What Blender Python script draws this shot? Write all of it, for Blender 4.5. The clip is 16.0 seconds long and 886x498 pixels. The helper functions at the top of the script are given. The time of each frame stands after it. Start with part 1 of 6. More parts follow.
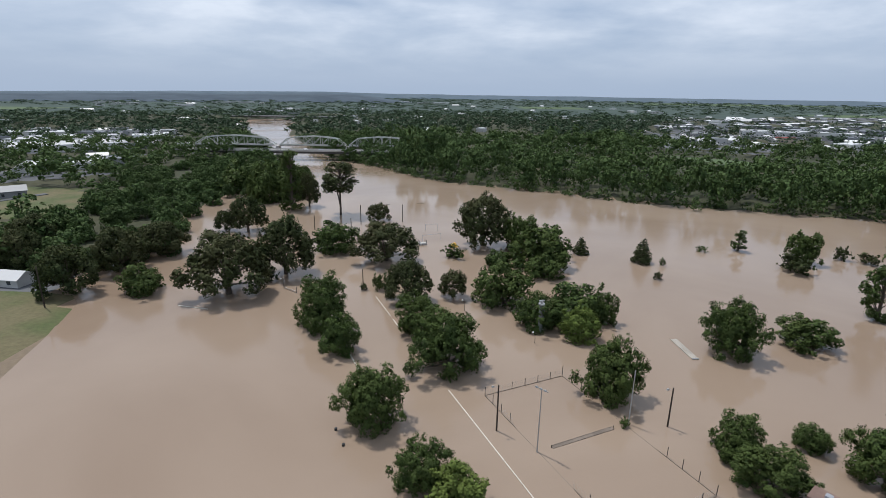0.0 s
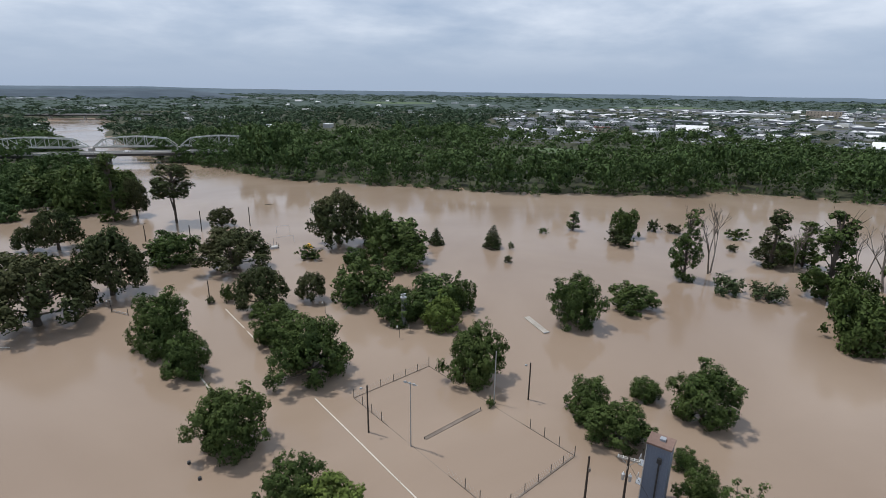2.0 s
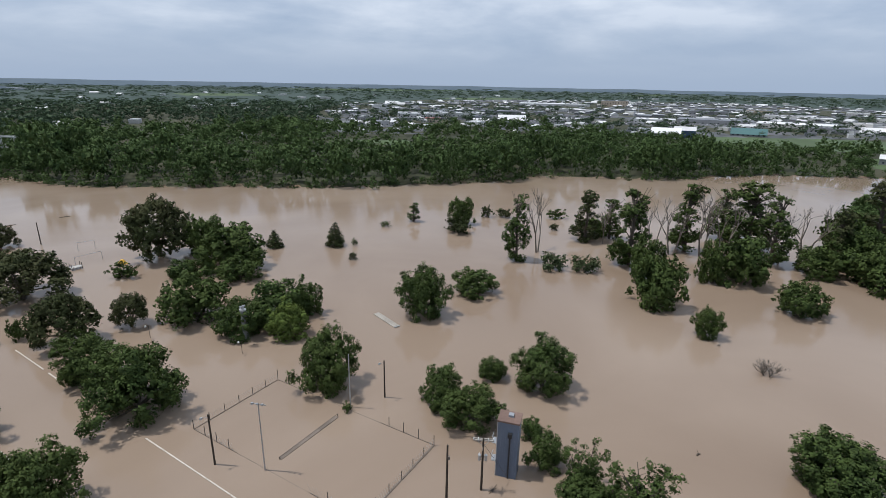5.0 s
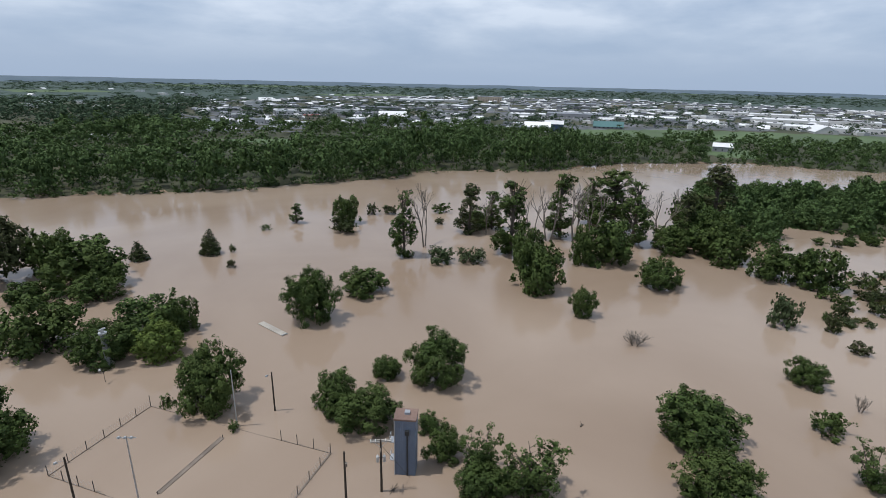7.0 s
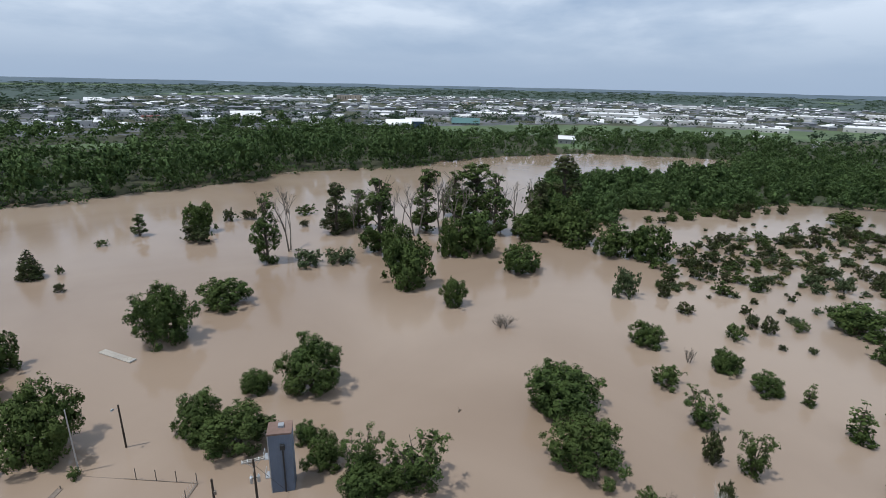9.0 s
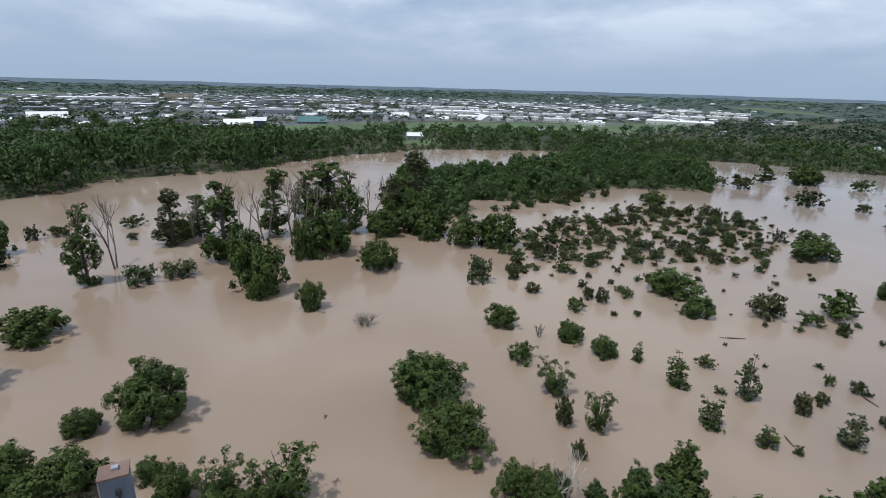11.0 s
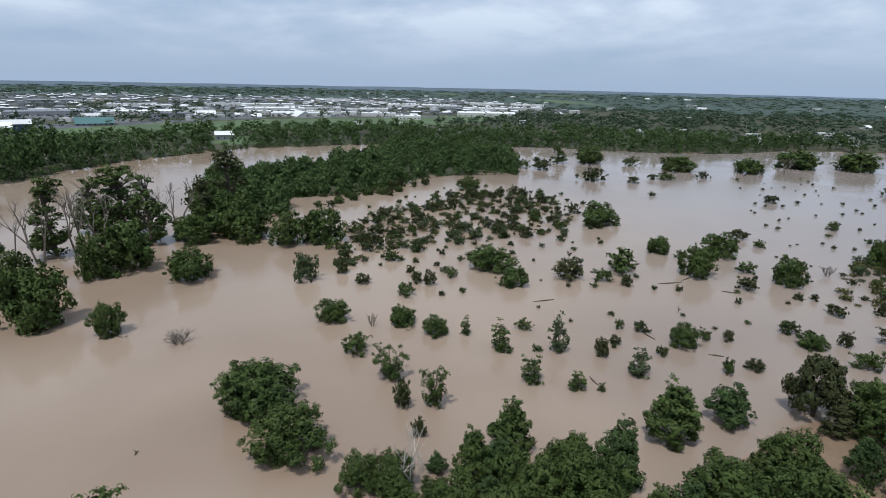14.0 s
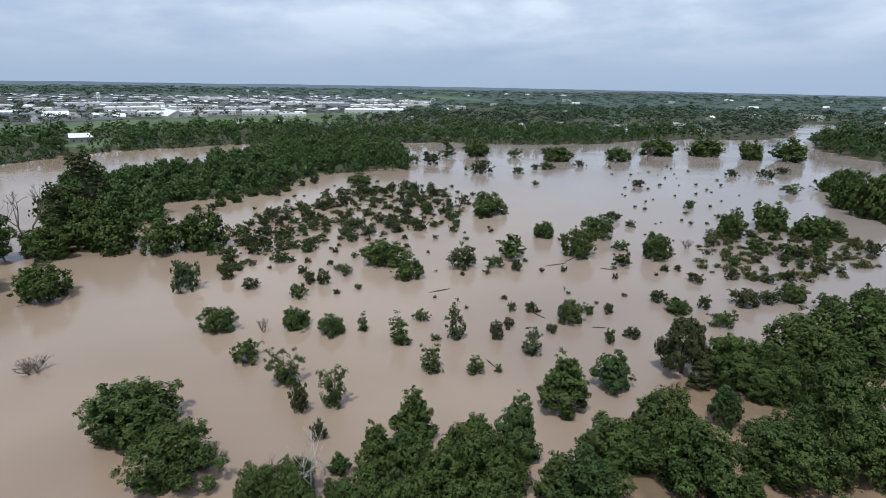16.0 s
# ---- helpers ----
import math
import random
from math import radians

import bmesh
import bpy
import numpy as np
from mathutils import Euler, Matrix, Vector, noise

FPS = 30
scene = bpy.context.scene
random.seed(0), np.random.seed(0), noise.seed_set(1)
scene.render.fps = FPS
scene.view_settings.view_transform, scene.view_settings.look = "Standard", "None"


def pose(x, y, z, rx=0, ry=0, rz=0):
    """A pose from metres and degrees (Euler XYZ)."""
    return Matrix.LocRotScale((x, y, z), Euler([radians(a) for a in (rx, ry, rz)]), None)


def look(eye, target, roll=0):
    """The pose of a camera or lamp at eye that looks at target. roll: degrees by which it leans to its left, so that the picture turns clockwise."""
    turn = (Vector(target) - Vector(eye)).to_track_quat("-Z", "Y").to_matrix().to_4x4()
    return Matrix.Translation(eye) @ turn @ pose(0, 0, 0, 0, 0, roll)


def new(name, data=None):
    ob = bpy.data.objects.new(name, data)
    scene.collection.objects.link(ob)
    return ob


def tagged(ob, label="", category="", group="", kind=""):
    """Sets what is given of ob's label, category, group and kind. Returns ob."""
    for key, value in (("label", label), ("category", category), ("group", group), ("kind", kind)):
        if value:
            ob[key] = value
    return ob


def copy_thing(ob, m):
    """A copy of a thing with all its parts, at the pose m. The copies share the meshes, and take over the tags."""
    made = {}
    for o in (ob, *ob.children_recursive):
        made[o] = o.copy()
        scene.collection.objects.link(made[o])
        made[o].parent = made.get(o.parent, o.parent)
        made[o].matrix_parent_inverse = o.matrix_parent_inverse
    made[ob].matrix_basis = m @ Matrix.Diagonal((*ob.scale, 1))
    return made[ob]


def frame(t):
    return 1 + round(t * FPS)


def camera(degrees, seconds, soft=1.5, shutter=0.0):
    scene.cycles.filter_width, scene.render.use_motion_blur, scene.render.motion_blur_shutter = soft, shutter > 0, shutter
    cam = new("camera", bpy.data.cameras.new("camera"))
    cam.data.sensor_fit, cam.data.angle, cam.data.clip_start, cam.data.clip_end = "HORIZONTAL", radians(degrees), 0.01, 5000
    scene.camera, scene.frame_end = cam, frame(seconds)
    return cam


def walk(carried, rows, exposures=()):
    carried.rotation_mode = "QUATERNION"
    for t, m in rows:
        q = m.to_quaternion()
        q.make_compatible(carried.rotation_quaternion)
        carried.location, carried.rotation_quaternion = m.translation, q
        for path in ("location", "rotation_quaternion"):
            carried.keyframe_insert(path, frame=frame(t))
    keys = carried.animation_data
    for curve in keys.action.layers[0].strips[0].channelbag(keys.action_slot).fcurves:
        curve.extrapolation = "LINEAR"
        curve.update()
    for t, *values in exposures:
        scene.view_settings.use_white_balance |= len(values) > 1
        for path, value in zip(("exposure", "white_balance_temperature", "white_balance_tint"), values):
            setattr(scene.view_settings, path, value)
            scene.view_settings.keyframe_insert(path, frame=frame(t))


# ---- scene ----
cam = camera(81.23, 16.0, soft=0.6)
PATH = [
    (0.0, (0.000, 0.000, 56.000), (-0.000, 95.719, 27.055), 0.768),
    (0.5, (0.180, 0.447, 56.029), (8.109, 95.774, 26.878), 0.702),
    (1.0, (0.326, 0.877, 55.965), (16.095, 95.177, 26.658), 0.674),
    (1.5, (0.391, 1.299, 55.803), (22.049, 94.399, 26.419), 0.662),
    (2.0, (0.421, 1.718, 55.672), (27.338, 93.410, 26.211), 0.738),
    (2.5, (0.481, 2.175, 55.783), (32.236, 92.228, 26.085), 0.873),
    (3.0, (0.625, 2.531, 55.962), (36.993, 90.731, 25.994), 1.005),
    (3.5, (0.810, 2.719, 56.144), (41.787, 88.818, 26.013), 1.063),
    (4.0, (1.054, 2.854, 56.298), (46.322, 86.726, 26.027), 0.996),
    (6.5, (2.081, 3.116, 56.745), (67.806, 71.906, 25.952), 1.160),
    (7.0, (2.479, 3.157, 56.563), (72.082, 68.005, 25.741), 1.167),
    (7.5, (2.811, 3.175, 56.398), (76.081, 63.849, 25.575), 1.167),
    (8.0, (3.065, 3.123, 56.250), (79.994, 59.100, 25.452), 1.241),
    (8.5, (3.255, 2.949, 56.119), (83.865, 53.543, 25.424), 1.156),
    (9.0, (3.460, 2.743, 56.025), (87.410, 47.640, 25.420), 1.235),
    (9.5, (3.698, 2.555, 55.972), (90.689, 41.281, 25.429), 1.234),
    (10.0, (4.043, 2.413, 55.916), (93.797, 34.253, 25.412), 1.256),
    (12.5, (5.272, 1.540, 53.900), (100.587, 6.042, 23.987), 1.525),
    (13.0, (5.389, 1.073, 53.838), (100.773, 0.582, 23.810), 1.342),
    (13.5, (5.486, 0.580, 53.745), (100.622, -5.434, 23.528), 1.231),
    (14.0, (5.525, 0.101, 53.536), (100.068, -11.993, 23.282), 1.077),
    (14.5, (5.576, -0.351, 53.301), (99.257, -17.927, 23.053), 0.882),
    (15.0, (5.644, -0.757, 53.056), (98.243, -23.249, 22.732), 0.706),
    (15.5, (5.716, -1.035, 52.752), (96.998, -28.276, 22.330), 0.677),
    (16.0, (5.782, -1.168, 52.402), (95.779, -32.387, 21.974), 0.878),
]
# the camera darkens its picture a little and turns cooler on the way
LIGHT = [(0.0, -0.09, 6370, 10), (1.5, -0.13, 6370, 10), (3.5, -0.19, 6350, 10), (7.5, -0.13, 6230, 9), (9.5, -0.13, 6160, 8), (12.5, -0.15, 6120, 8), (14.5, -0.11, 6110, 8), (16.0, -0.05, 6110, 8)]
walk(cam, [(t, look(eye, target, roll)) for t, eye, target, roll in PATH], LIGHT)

# ---- world, sun, exposure ----
SUN_AZ, SUN_EL = 141.0, 68.0          # degrees: direction to the sun, from +x towards +y, and height
world = bpy.data.worlds.new("overcast_sky")
scene.world = world
world.use_nodes = True
wn, wl = world.node_tree.nodes, world.node_tree.links
wn.clear()


def wnode(kind, **sets):
    n = wn.new(kind)
    for k, v in sets.items():
        n.inputs[k].default_value = v
    return n


def wmath(op, a, b=None):
    n = wn.new("ShaderNodeMath")
    n.operation = op
    for i, v in enumerate((a, b)):
        if v is None:
            continue
        if isinstance(v, (int, float)):
            n.inputs[i].default_value = v
        else:
            wl.new(v, n.inputs[i])
    return n.outputs[0]


sky = wn.new("ShaderNodeTexSky")
sky.sky_type = "NISHITA"
sky.sun_disc = False
sky.sun_elevation = radians(SUN_EL)
sky.sun_rotation = radians(90.0 - SUN_AZ)
sky.dust_density = 2.5
bg_sky = wnode("ShaderNodeBackground", Strength=0.11)
wl.new(sky.outputs[0], bg_sky.inputs["Color"])
# a broken layer of stratocumulus, flattened towards the horizon
tc = wn.new("ShaderNodeTexCoord")
sep = wn.new("ShaderNodeSeparateXYZ")
wl.new(tc.outputs["Generated"], sep.inputs[0])
up = wmath("ADD", wmath("MAXIMUM", sep.outputs[2], 0.0), 0.2)
flat = wn.new("ShaderNodeCombineXYZ")
wl.new(wmath("DIVIDE", sep.outputs[0], up), flat.inputs[0])
wl.new(wmath("DIVIDE", sep.outputs[1], up), flat.inputs[1])
cl1 = wnode("ShaderNodeTexNoise", Scale=0.85, Detail=6.0, Roughness=0.5, Distortion=0.3)
cl2 = wnode("ShaderNodeTexNoise", Scale=2.6, Detail=4.0, Roughness=0.55)
wl.new(flat.outputs[0], cl1.inputs["Vector"])
wl.new(flat.outputs[0], cl2.inputs["Vector"])
shade = wmath("ADD", wmath("MULTIPLY", cl1.outputs["Fac"], 0.75), wmath("MULTIPLY", cl2.outputs["Fac"], 0.25))
tone = wn.new("ShaderNodeValToRGB")
tone.color_ramp.elements[0].position, tone.color_ramp.elements[0].color = 0.38, (0.40, 0.50, 0.66, 1)
tone.color_ramp.elements[1].position, tone.color_ramp.elements[1].color = 0.61, (0.79, 0.855, 0.96, 1)
e = tone.color_ramp.elements.new(0.5)
e.color = (0.57, 0.655, 0.79, 1)
wl.new(shade, tone.inputs[0])
# low air is even and a little bluer than the cloud layer
low = wn.new("ShaderNodeMix")
low.data_type = "RGBA"
near_rim = wn.new("ShaderNodeMapRange")
near_rim.inputs["From Min"].default_value, near_rim.inputs["From Max"].default_value = 0.0, 0.16
near_rim.interpolation_type = "SMOOTHSTEP"
wl.new(sep.outputs[2], near_rim.inputs["Value"])
wl.new(near_rim.outputs[0], low.inputs[0])
low.inputs[6].default_value = (0.415, 0.51, 0.66, 1)
wl.new(tone.outputs[0], low.inputs[7])
bg_cloud = wnode("ShaderNodeBackground", Strength=1.1)
wl.new(low.outputs[2], bg_cloud.inputs["Color"])
mixed = wnode("ShaderNodeMixShader", Fac=0.9)
wl.new(bg_sky.outputs[0], mixed.inputs[1])
wl.new(bg_cloud.outputs[0], mixed.inputs[2])
wout = wn.new("ShaderNodeOutputWorld")
wl.new(mixed.outputs[0], wout.inputs[0])

sun = new("sun", bpy.data.lights.new("sun", "SUN"))
sun.data.energy, sun.data.angle, sun.data.color = 3.3, radians(1.2), (1.0, 0.95, 0.88)
ce = math.cos(radians(SUN_EL))
to_sun = Vector((math.cos(radians(SUN_AZ)) * ce, math.sin(radians(SUN_AZ)) * ce, math.sin(radians(SUN_EL))))
sun.matrix_world = look(to_sun * 300, (0, 0, 0))

# ---- materials ----


def material(name, base, rough=0.7, var=0.25, scale=1.0, bump=0.0, bump_scale=None, metal=0.0, spec=0.35, tint=None, island=0.0,
             thing=0.0, big=0.0):
    """Principled paint with two scales of noise; tint: a second colour that the coarse noise brings in; island and thing: how far
    loose pieces and separate objects differ in tone."""
    m = bpy.data.materials.new(name)
    m.use_nodes = True
    nt, ln = m.node_tree.nodes, m.node_tree.links
    p = nt["Principled BSDF"]
    p.inputs["Roughness"].default_value, p.inputs["Metallic"].default_value = rough, metal
    p.inputs["Specular IOR Level"].default_value = spec
    geo = nt.new("ShaderNodeNewGeometry")
    fine, coarse = nt.new("ShaderNodeTexNoise"), nt.new("ShaderNodeTexNoise")
    fine.inputs["Scale"].default_value, fine.inputs["Detail"].default_value = scale, 5
    coarse.inputs["Scale"].default_value, coarse.inputs["Detail"].default_value = (big or scale * 0.09), 3
    for n in (fine, coarse):
        ln.new(geo.outputs["Position"], n.inputs["Vector"])
    ramp = nt.new("ShaderNodeMapRange")
    ramp.inputs["From Min"].default_value, ramp.inputs["From Max"].default_value = 0.38, 0.62
    ln.new(coarse.outputs["Fac"], ramp.inputs["Value"])
    mix = nt.new("ShaderNodeMix")
    mix.data_type = "RGBA"
    mix.inputs[6].default_value = (*base, 1)
    mix.inputs[7].default_value = (*(tint or [c * (1 - var) for c in base]), 1)
    ln.new(ramp.outputs[0], mix.inputs[0])
    total = nt.new("ShaderNodeMath")
    total.operation = "MULTIPLY_ADD"
    ln.new(fine.outputs["Fac"], total.inputs[0])
    total.inputs[1].default_value, total.inputs[2].default_value = 2 * var, 1 - var
    last = total.outputs[0]
    for amount, source in ((island, geo.outputs["Random Per Island"]), (thing, None)):
        if amount:
            if source is None:
                source = nt.new("ShaderNodeObjectInfo").outputs["Random"]
            a, b = nt.new("ShaderNodeMath"), nt.new("ShaderNodeMath")
            a.operation, b.operation = "MULTIPLY_ADD", "MULTIPLY"
            ln.new(source, a.inputs[0])
            a.inputs[1].default_value, a.inputs[2].default_value = 2 * amount, 1 - amount
            ln.new(a.outputs[0], b.inputs[0])
            ln.new(last, b.inputs[1])
            last = b.outputs[0]
    scaled = nt.new("ShaderNodeVectorMath")
    scaled.operation = "SCALE"
    ln.new(mix.outputs[2], scaled.inputs[0])
    ln.new(last, scaled.inputs["Scale"])
    ln.new(scaled.outputs[0], p.inputs["Base Color"])
    if bump:
        b = nt.new("ShaderNodeBump")
        b.inputs["Strength"].default_value = bump
        b.inputs["Distance"].default_value = 0.3
        src = fine
        if bump_scale:
            src = nt.new("ShaderNodeTexNoise")
            src.inputs["Scale"].default_value, src.inputs["Detail"].default_value = bump_scale, 4
            ln.new(geo.outputs["Position"], src.inputs["Vector"])
        ln.new(src.outputs["Fac"], b.inputs["Height"])
        ln.new(b.outputs[0], p.inputs["Normal"])
    return m


def leaf_material(name, dark, bright, yellow, through_light=0.15):
    """Foliage: every leaf spray has its own tone, every tree its own, and some light comes through."""
    m = bpy.data.materials.new(name)
    m.use_nodes = True
    nt, ln = m.node_tree.nodes, m.node_tree.links
    p = nt["Principled BSDF"]
    p.inputs["Roughness"].default_value, p.inputs["Specular IOR Level"].default_value = 0.6, 0.08
    geo, info = nt.new("ShaderNodeNewGeometry"), nt.new("ShaderNodeObjectInfo")
    noise_a = nt.new("ShaderNodeTexNoise")
    noise_a.inputs["Scale"].default_value, noise_a.inputs["Detail"].default_value = 0.45, 3
    ln.new(geo.outputs["Position"], noise_a.inputs["Vector"])
    a = nt.new("ShaderNodeMath")
    a.operation = "MULTIPLY_ADD"
    ln.new(geo.outputs["Random Per Island"], a.inputs[0])
    a.inputs[1].default_value = 0.5
    strong = nt.new("ShaderNodeMath")
    strong.operation = "MULTIPLY"
    strong.inputs[1].default_value = 1.8
    ln.new(noise_a.outputs["Fac"], strong.inputs[0])
    ln.new(strong.outputs[0], a.inputs[2])
    b = nt.new("ShaderNodeMath")
    b.operation = "SUBTRACT"
    ln.new(a.outputs[0], b.inputs[0])
    b.inputs[1].default_value = 0.70
    b.use_clamp = True
    mix = nt.new("ShaderNodeMix")
    mix.data_type = "RGBA"
    mix.inputs[6].default_value, mix.inputs[7].default_value = (*dark, 1), (*bright, 1)
    ln.new(b.outputs[0], mix.inputs[0])
    mix2 = nt.new("ShaderNodeMix")
    mix2.data_type = "RGBA"
    stand = nt.new("ShaderNodeTexNoise")      # from tree to tree in a wood
    stand.inputs["Scale"].default_value, stand.inputs["Detail"].default_value = 0.085, 1
    ln.new(geo.outputs["Position"], stand.inputs["Vector"])
    wide_ = nt.new("ShaderNodeMapRange")
    wide_.inputs["From Min"].default_value, wide_.inputs["From Max"].default_value = 0.36, 0.64
    wide_.inputs["To Min"].default_value, wide_.inputs["To Max"].default_value = 0.0, 0.55
    ln.new(stand.outputs["Fac"], wide_.inputs["Value"])
    half = nt.new("ShaderNodeMath")
    half.operation = "MULTIPLY_ADD"
    half.inputs[1].default_value = 0.45
    ln.new(info.outputs["Random"], half.inputs[0])
    ln.new(wide_.outputs[0], half.inputs[2])
    ln.new(half.outputs[0], mix2.inputs[0])
    ln.new(mix.outputs[2], mix2.inputs[6])
    mix2.inputs[7].default_value = (*yellow, 1)
    ln.new(mix2.outputs[2], p.inputs["Base Color"])
    t = nt.new("ShaderNodeBsdfTranslucent")
    ln.new(mix2.outputs[2], t.inputs["Color"])
    s = nt.new("ShaderNodeMixShader")
    s.inputs[0].default_value = through_light
    ln.new(p.outputs[0], s.inputs[1])
    ln.new(t.outputs[0], s.inputs[2])
    ln.new(s.outputs[0], nt["Material Output"].inputs["Surface"])
    return m


def water_material():
    """Flood water thick with silt: matt brown body under a thin clear gloss, long soft ripples."""
    m = bpy.data.materials.new("muddy_flood_water")
    m.use_nodes = True
    nt, ln = m.node_tree.nodes, m.node_tree.links
    p = nt["Principled BSDF"]
    p.inputs["IOR"].default_value = 1.33
    p.inputs["Specular IOR Level"].default_value = 0.5
    p.inputs["Roughness"].default_value = 0.16
    geo = nt.new("ShaderNodeNewGeometry")
    silt = nt.new("ShaderNodeTexNoise")
    silt.inputs["Scale"].default_value, silt.inputs["Detail"].default_value, silt.inputs["Distortion"].default_value = 0.012, 5, 0.8
    ln.new(geo.outputs["Position"], silt.inputs["Vector"])
    ramp = nt.new("ShaderNodeValToRGB")
    ramp.color_ramp.elements[0].position, ramp.color_ramp.elements[0].color = 0.35, (0.240, 0.178, 0.131, 1)
    ramp.color_ramp.elements[1].position, ramp.color_ramp.elements[1].color = 0.65, (0.296, 0.229, 0.175, 1)
    ln.new(silt.outputs["Fac"], ramp.inputs[0])
    # the backwater off the main stream is greyed to paint in reflected sky
    place = nt.new("ShaderNodeSeparateXYZ")
    ln.new(geo.outputs["Position"], place.inputs[0])
    bend_ = nt.new("ShaderNodeMath")
    bend_.operation = "MULTIPLY_ADD"
    bend_.inputs[1].default_value = 160.0
    ln.new(silt.outputs["Fac"], bend_.inputs[0])
    ln.new(place.outputs[1], bend_.inputs[2])
    sky_grey = nt.new("ShaderNodeMapRange")
    sky_grey.interpolation_type = "SMOOTHSTEP"
    sky_grey.inputs["From Min"].default_value, sky_grey.inputs["From Max"].default_value = 95.0, -135.0
    ln.new(bend_.outputs[0], sky_grey.inputs["Value"])
    two = nt.new("ShaderNodeMix")
    two.data_type = "RGBA"
    two.inputs[7].default_value = (0.240, 0.202, 0.179, 1)
    ln.new(sky_grey.outputs[0], two.inputs[0])
    ln.new(ramp.outputs[0], two.inputs[6])
    ln.new(two.outputs[2], p.inputs["Base Color"])
    wind = nt.new("ShaderNodeTexNoise")
    wind.inputs["Scale"].default_value, wind.inputs["Detail"].default_value = 0.02, 3
    ln.new(geo.outputs["Position"], wind.inputs["Vector"])
    rough = nt.new("ShaderNodeMapRange")
    rough.inputs["From Min"].default_value, rough.inputs["From Max"].default_value = 0.4, 0.62
    rough.inputs["To Min"].default_value, rough.inputs["To Max"].default_value = 0.08, 0.2
    ln.new(wind.outputs["Fac"], rough.inputs["Value"])
    ln.new(rough.outputs[0], p.inputs["Roughness"])
    rip, rip2 = nt.new("ShaderNodeTexNoise"), nt.new("ShaderNodeTexNoise")
    rip.inputs["Scale"].default_value, rip.inputs["Detail"].default_value = 0.9, 3
    rip2.inputs["Scale"].default_value, rip2.inputs["Detail"].default_value = 0.12, 2
    for n in (rip, rip2):
        ln.new(geo.outputs["Position"], n.inputs["Vector"])
    add = nt.new("ShaderNodeMath")
    add.operation = "MULTIPLY_ADD"
    ln.new(rip2.outputs["Fac"], add.inputs[0])
    add.inputs[1].default_value = 2.0
    ln.new(rip.outputs["Fac"], add.inputs[2])
    b = nt.new("ShaderNodeBump")
    b.inputs["Strength"].default_value, b.inputs["Distance"].default_value = 0.055, 0.25
    ln.new(add.outputs[0], b.inputs["Height"])
    ln.new(b.outputs[0], p.inputs["Normal"])
    return m


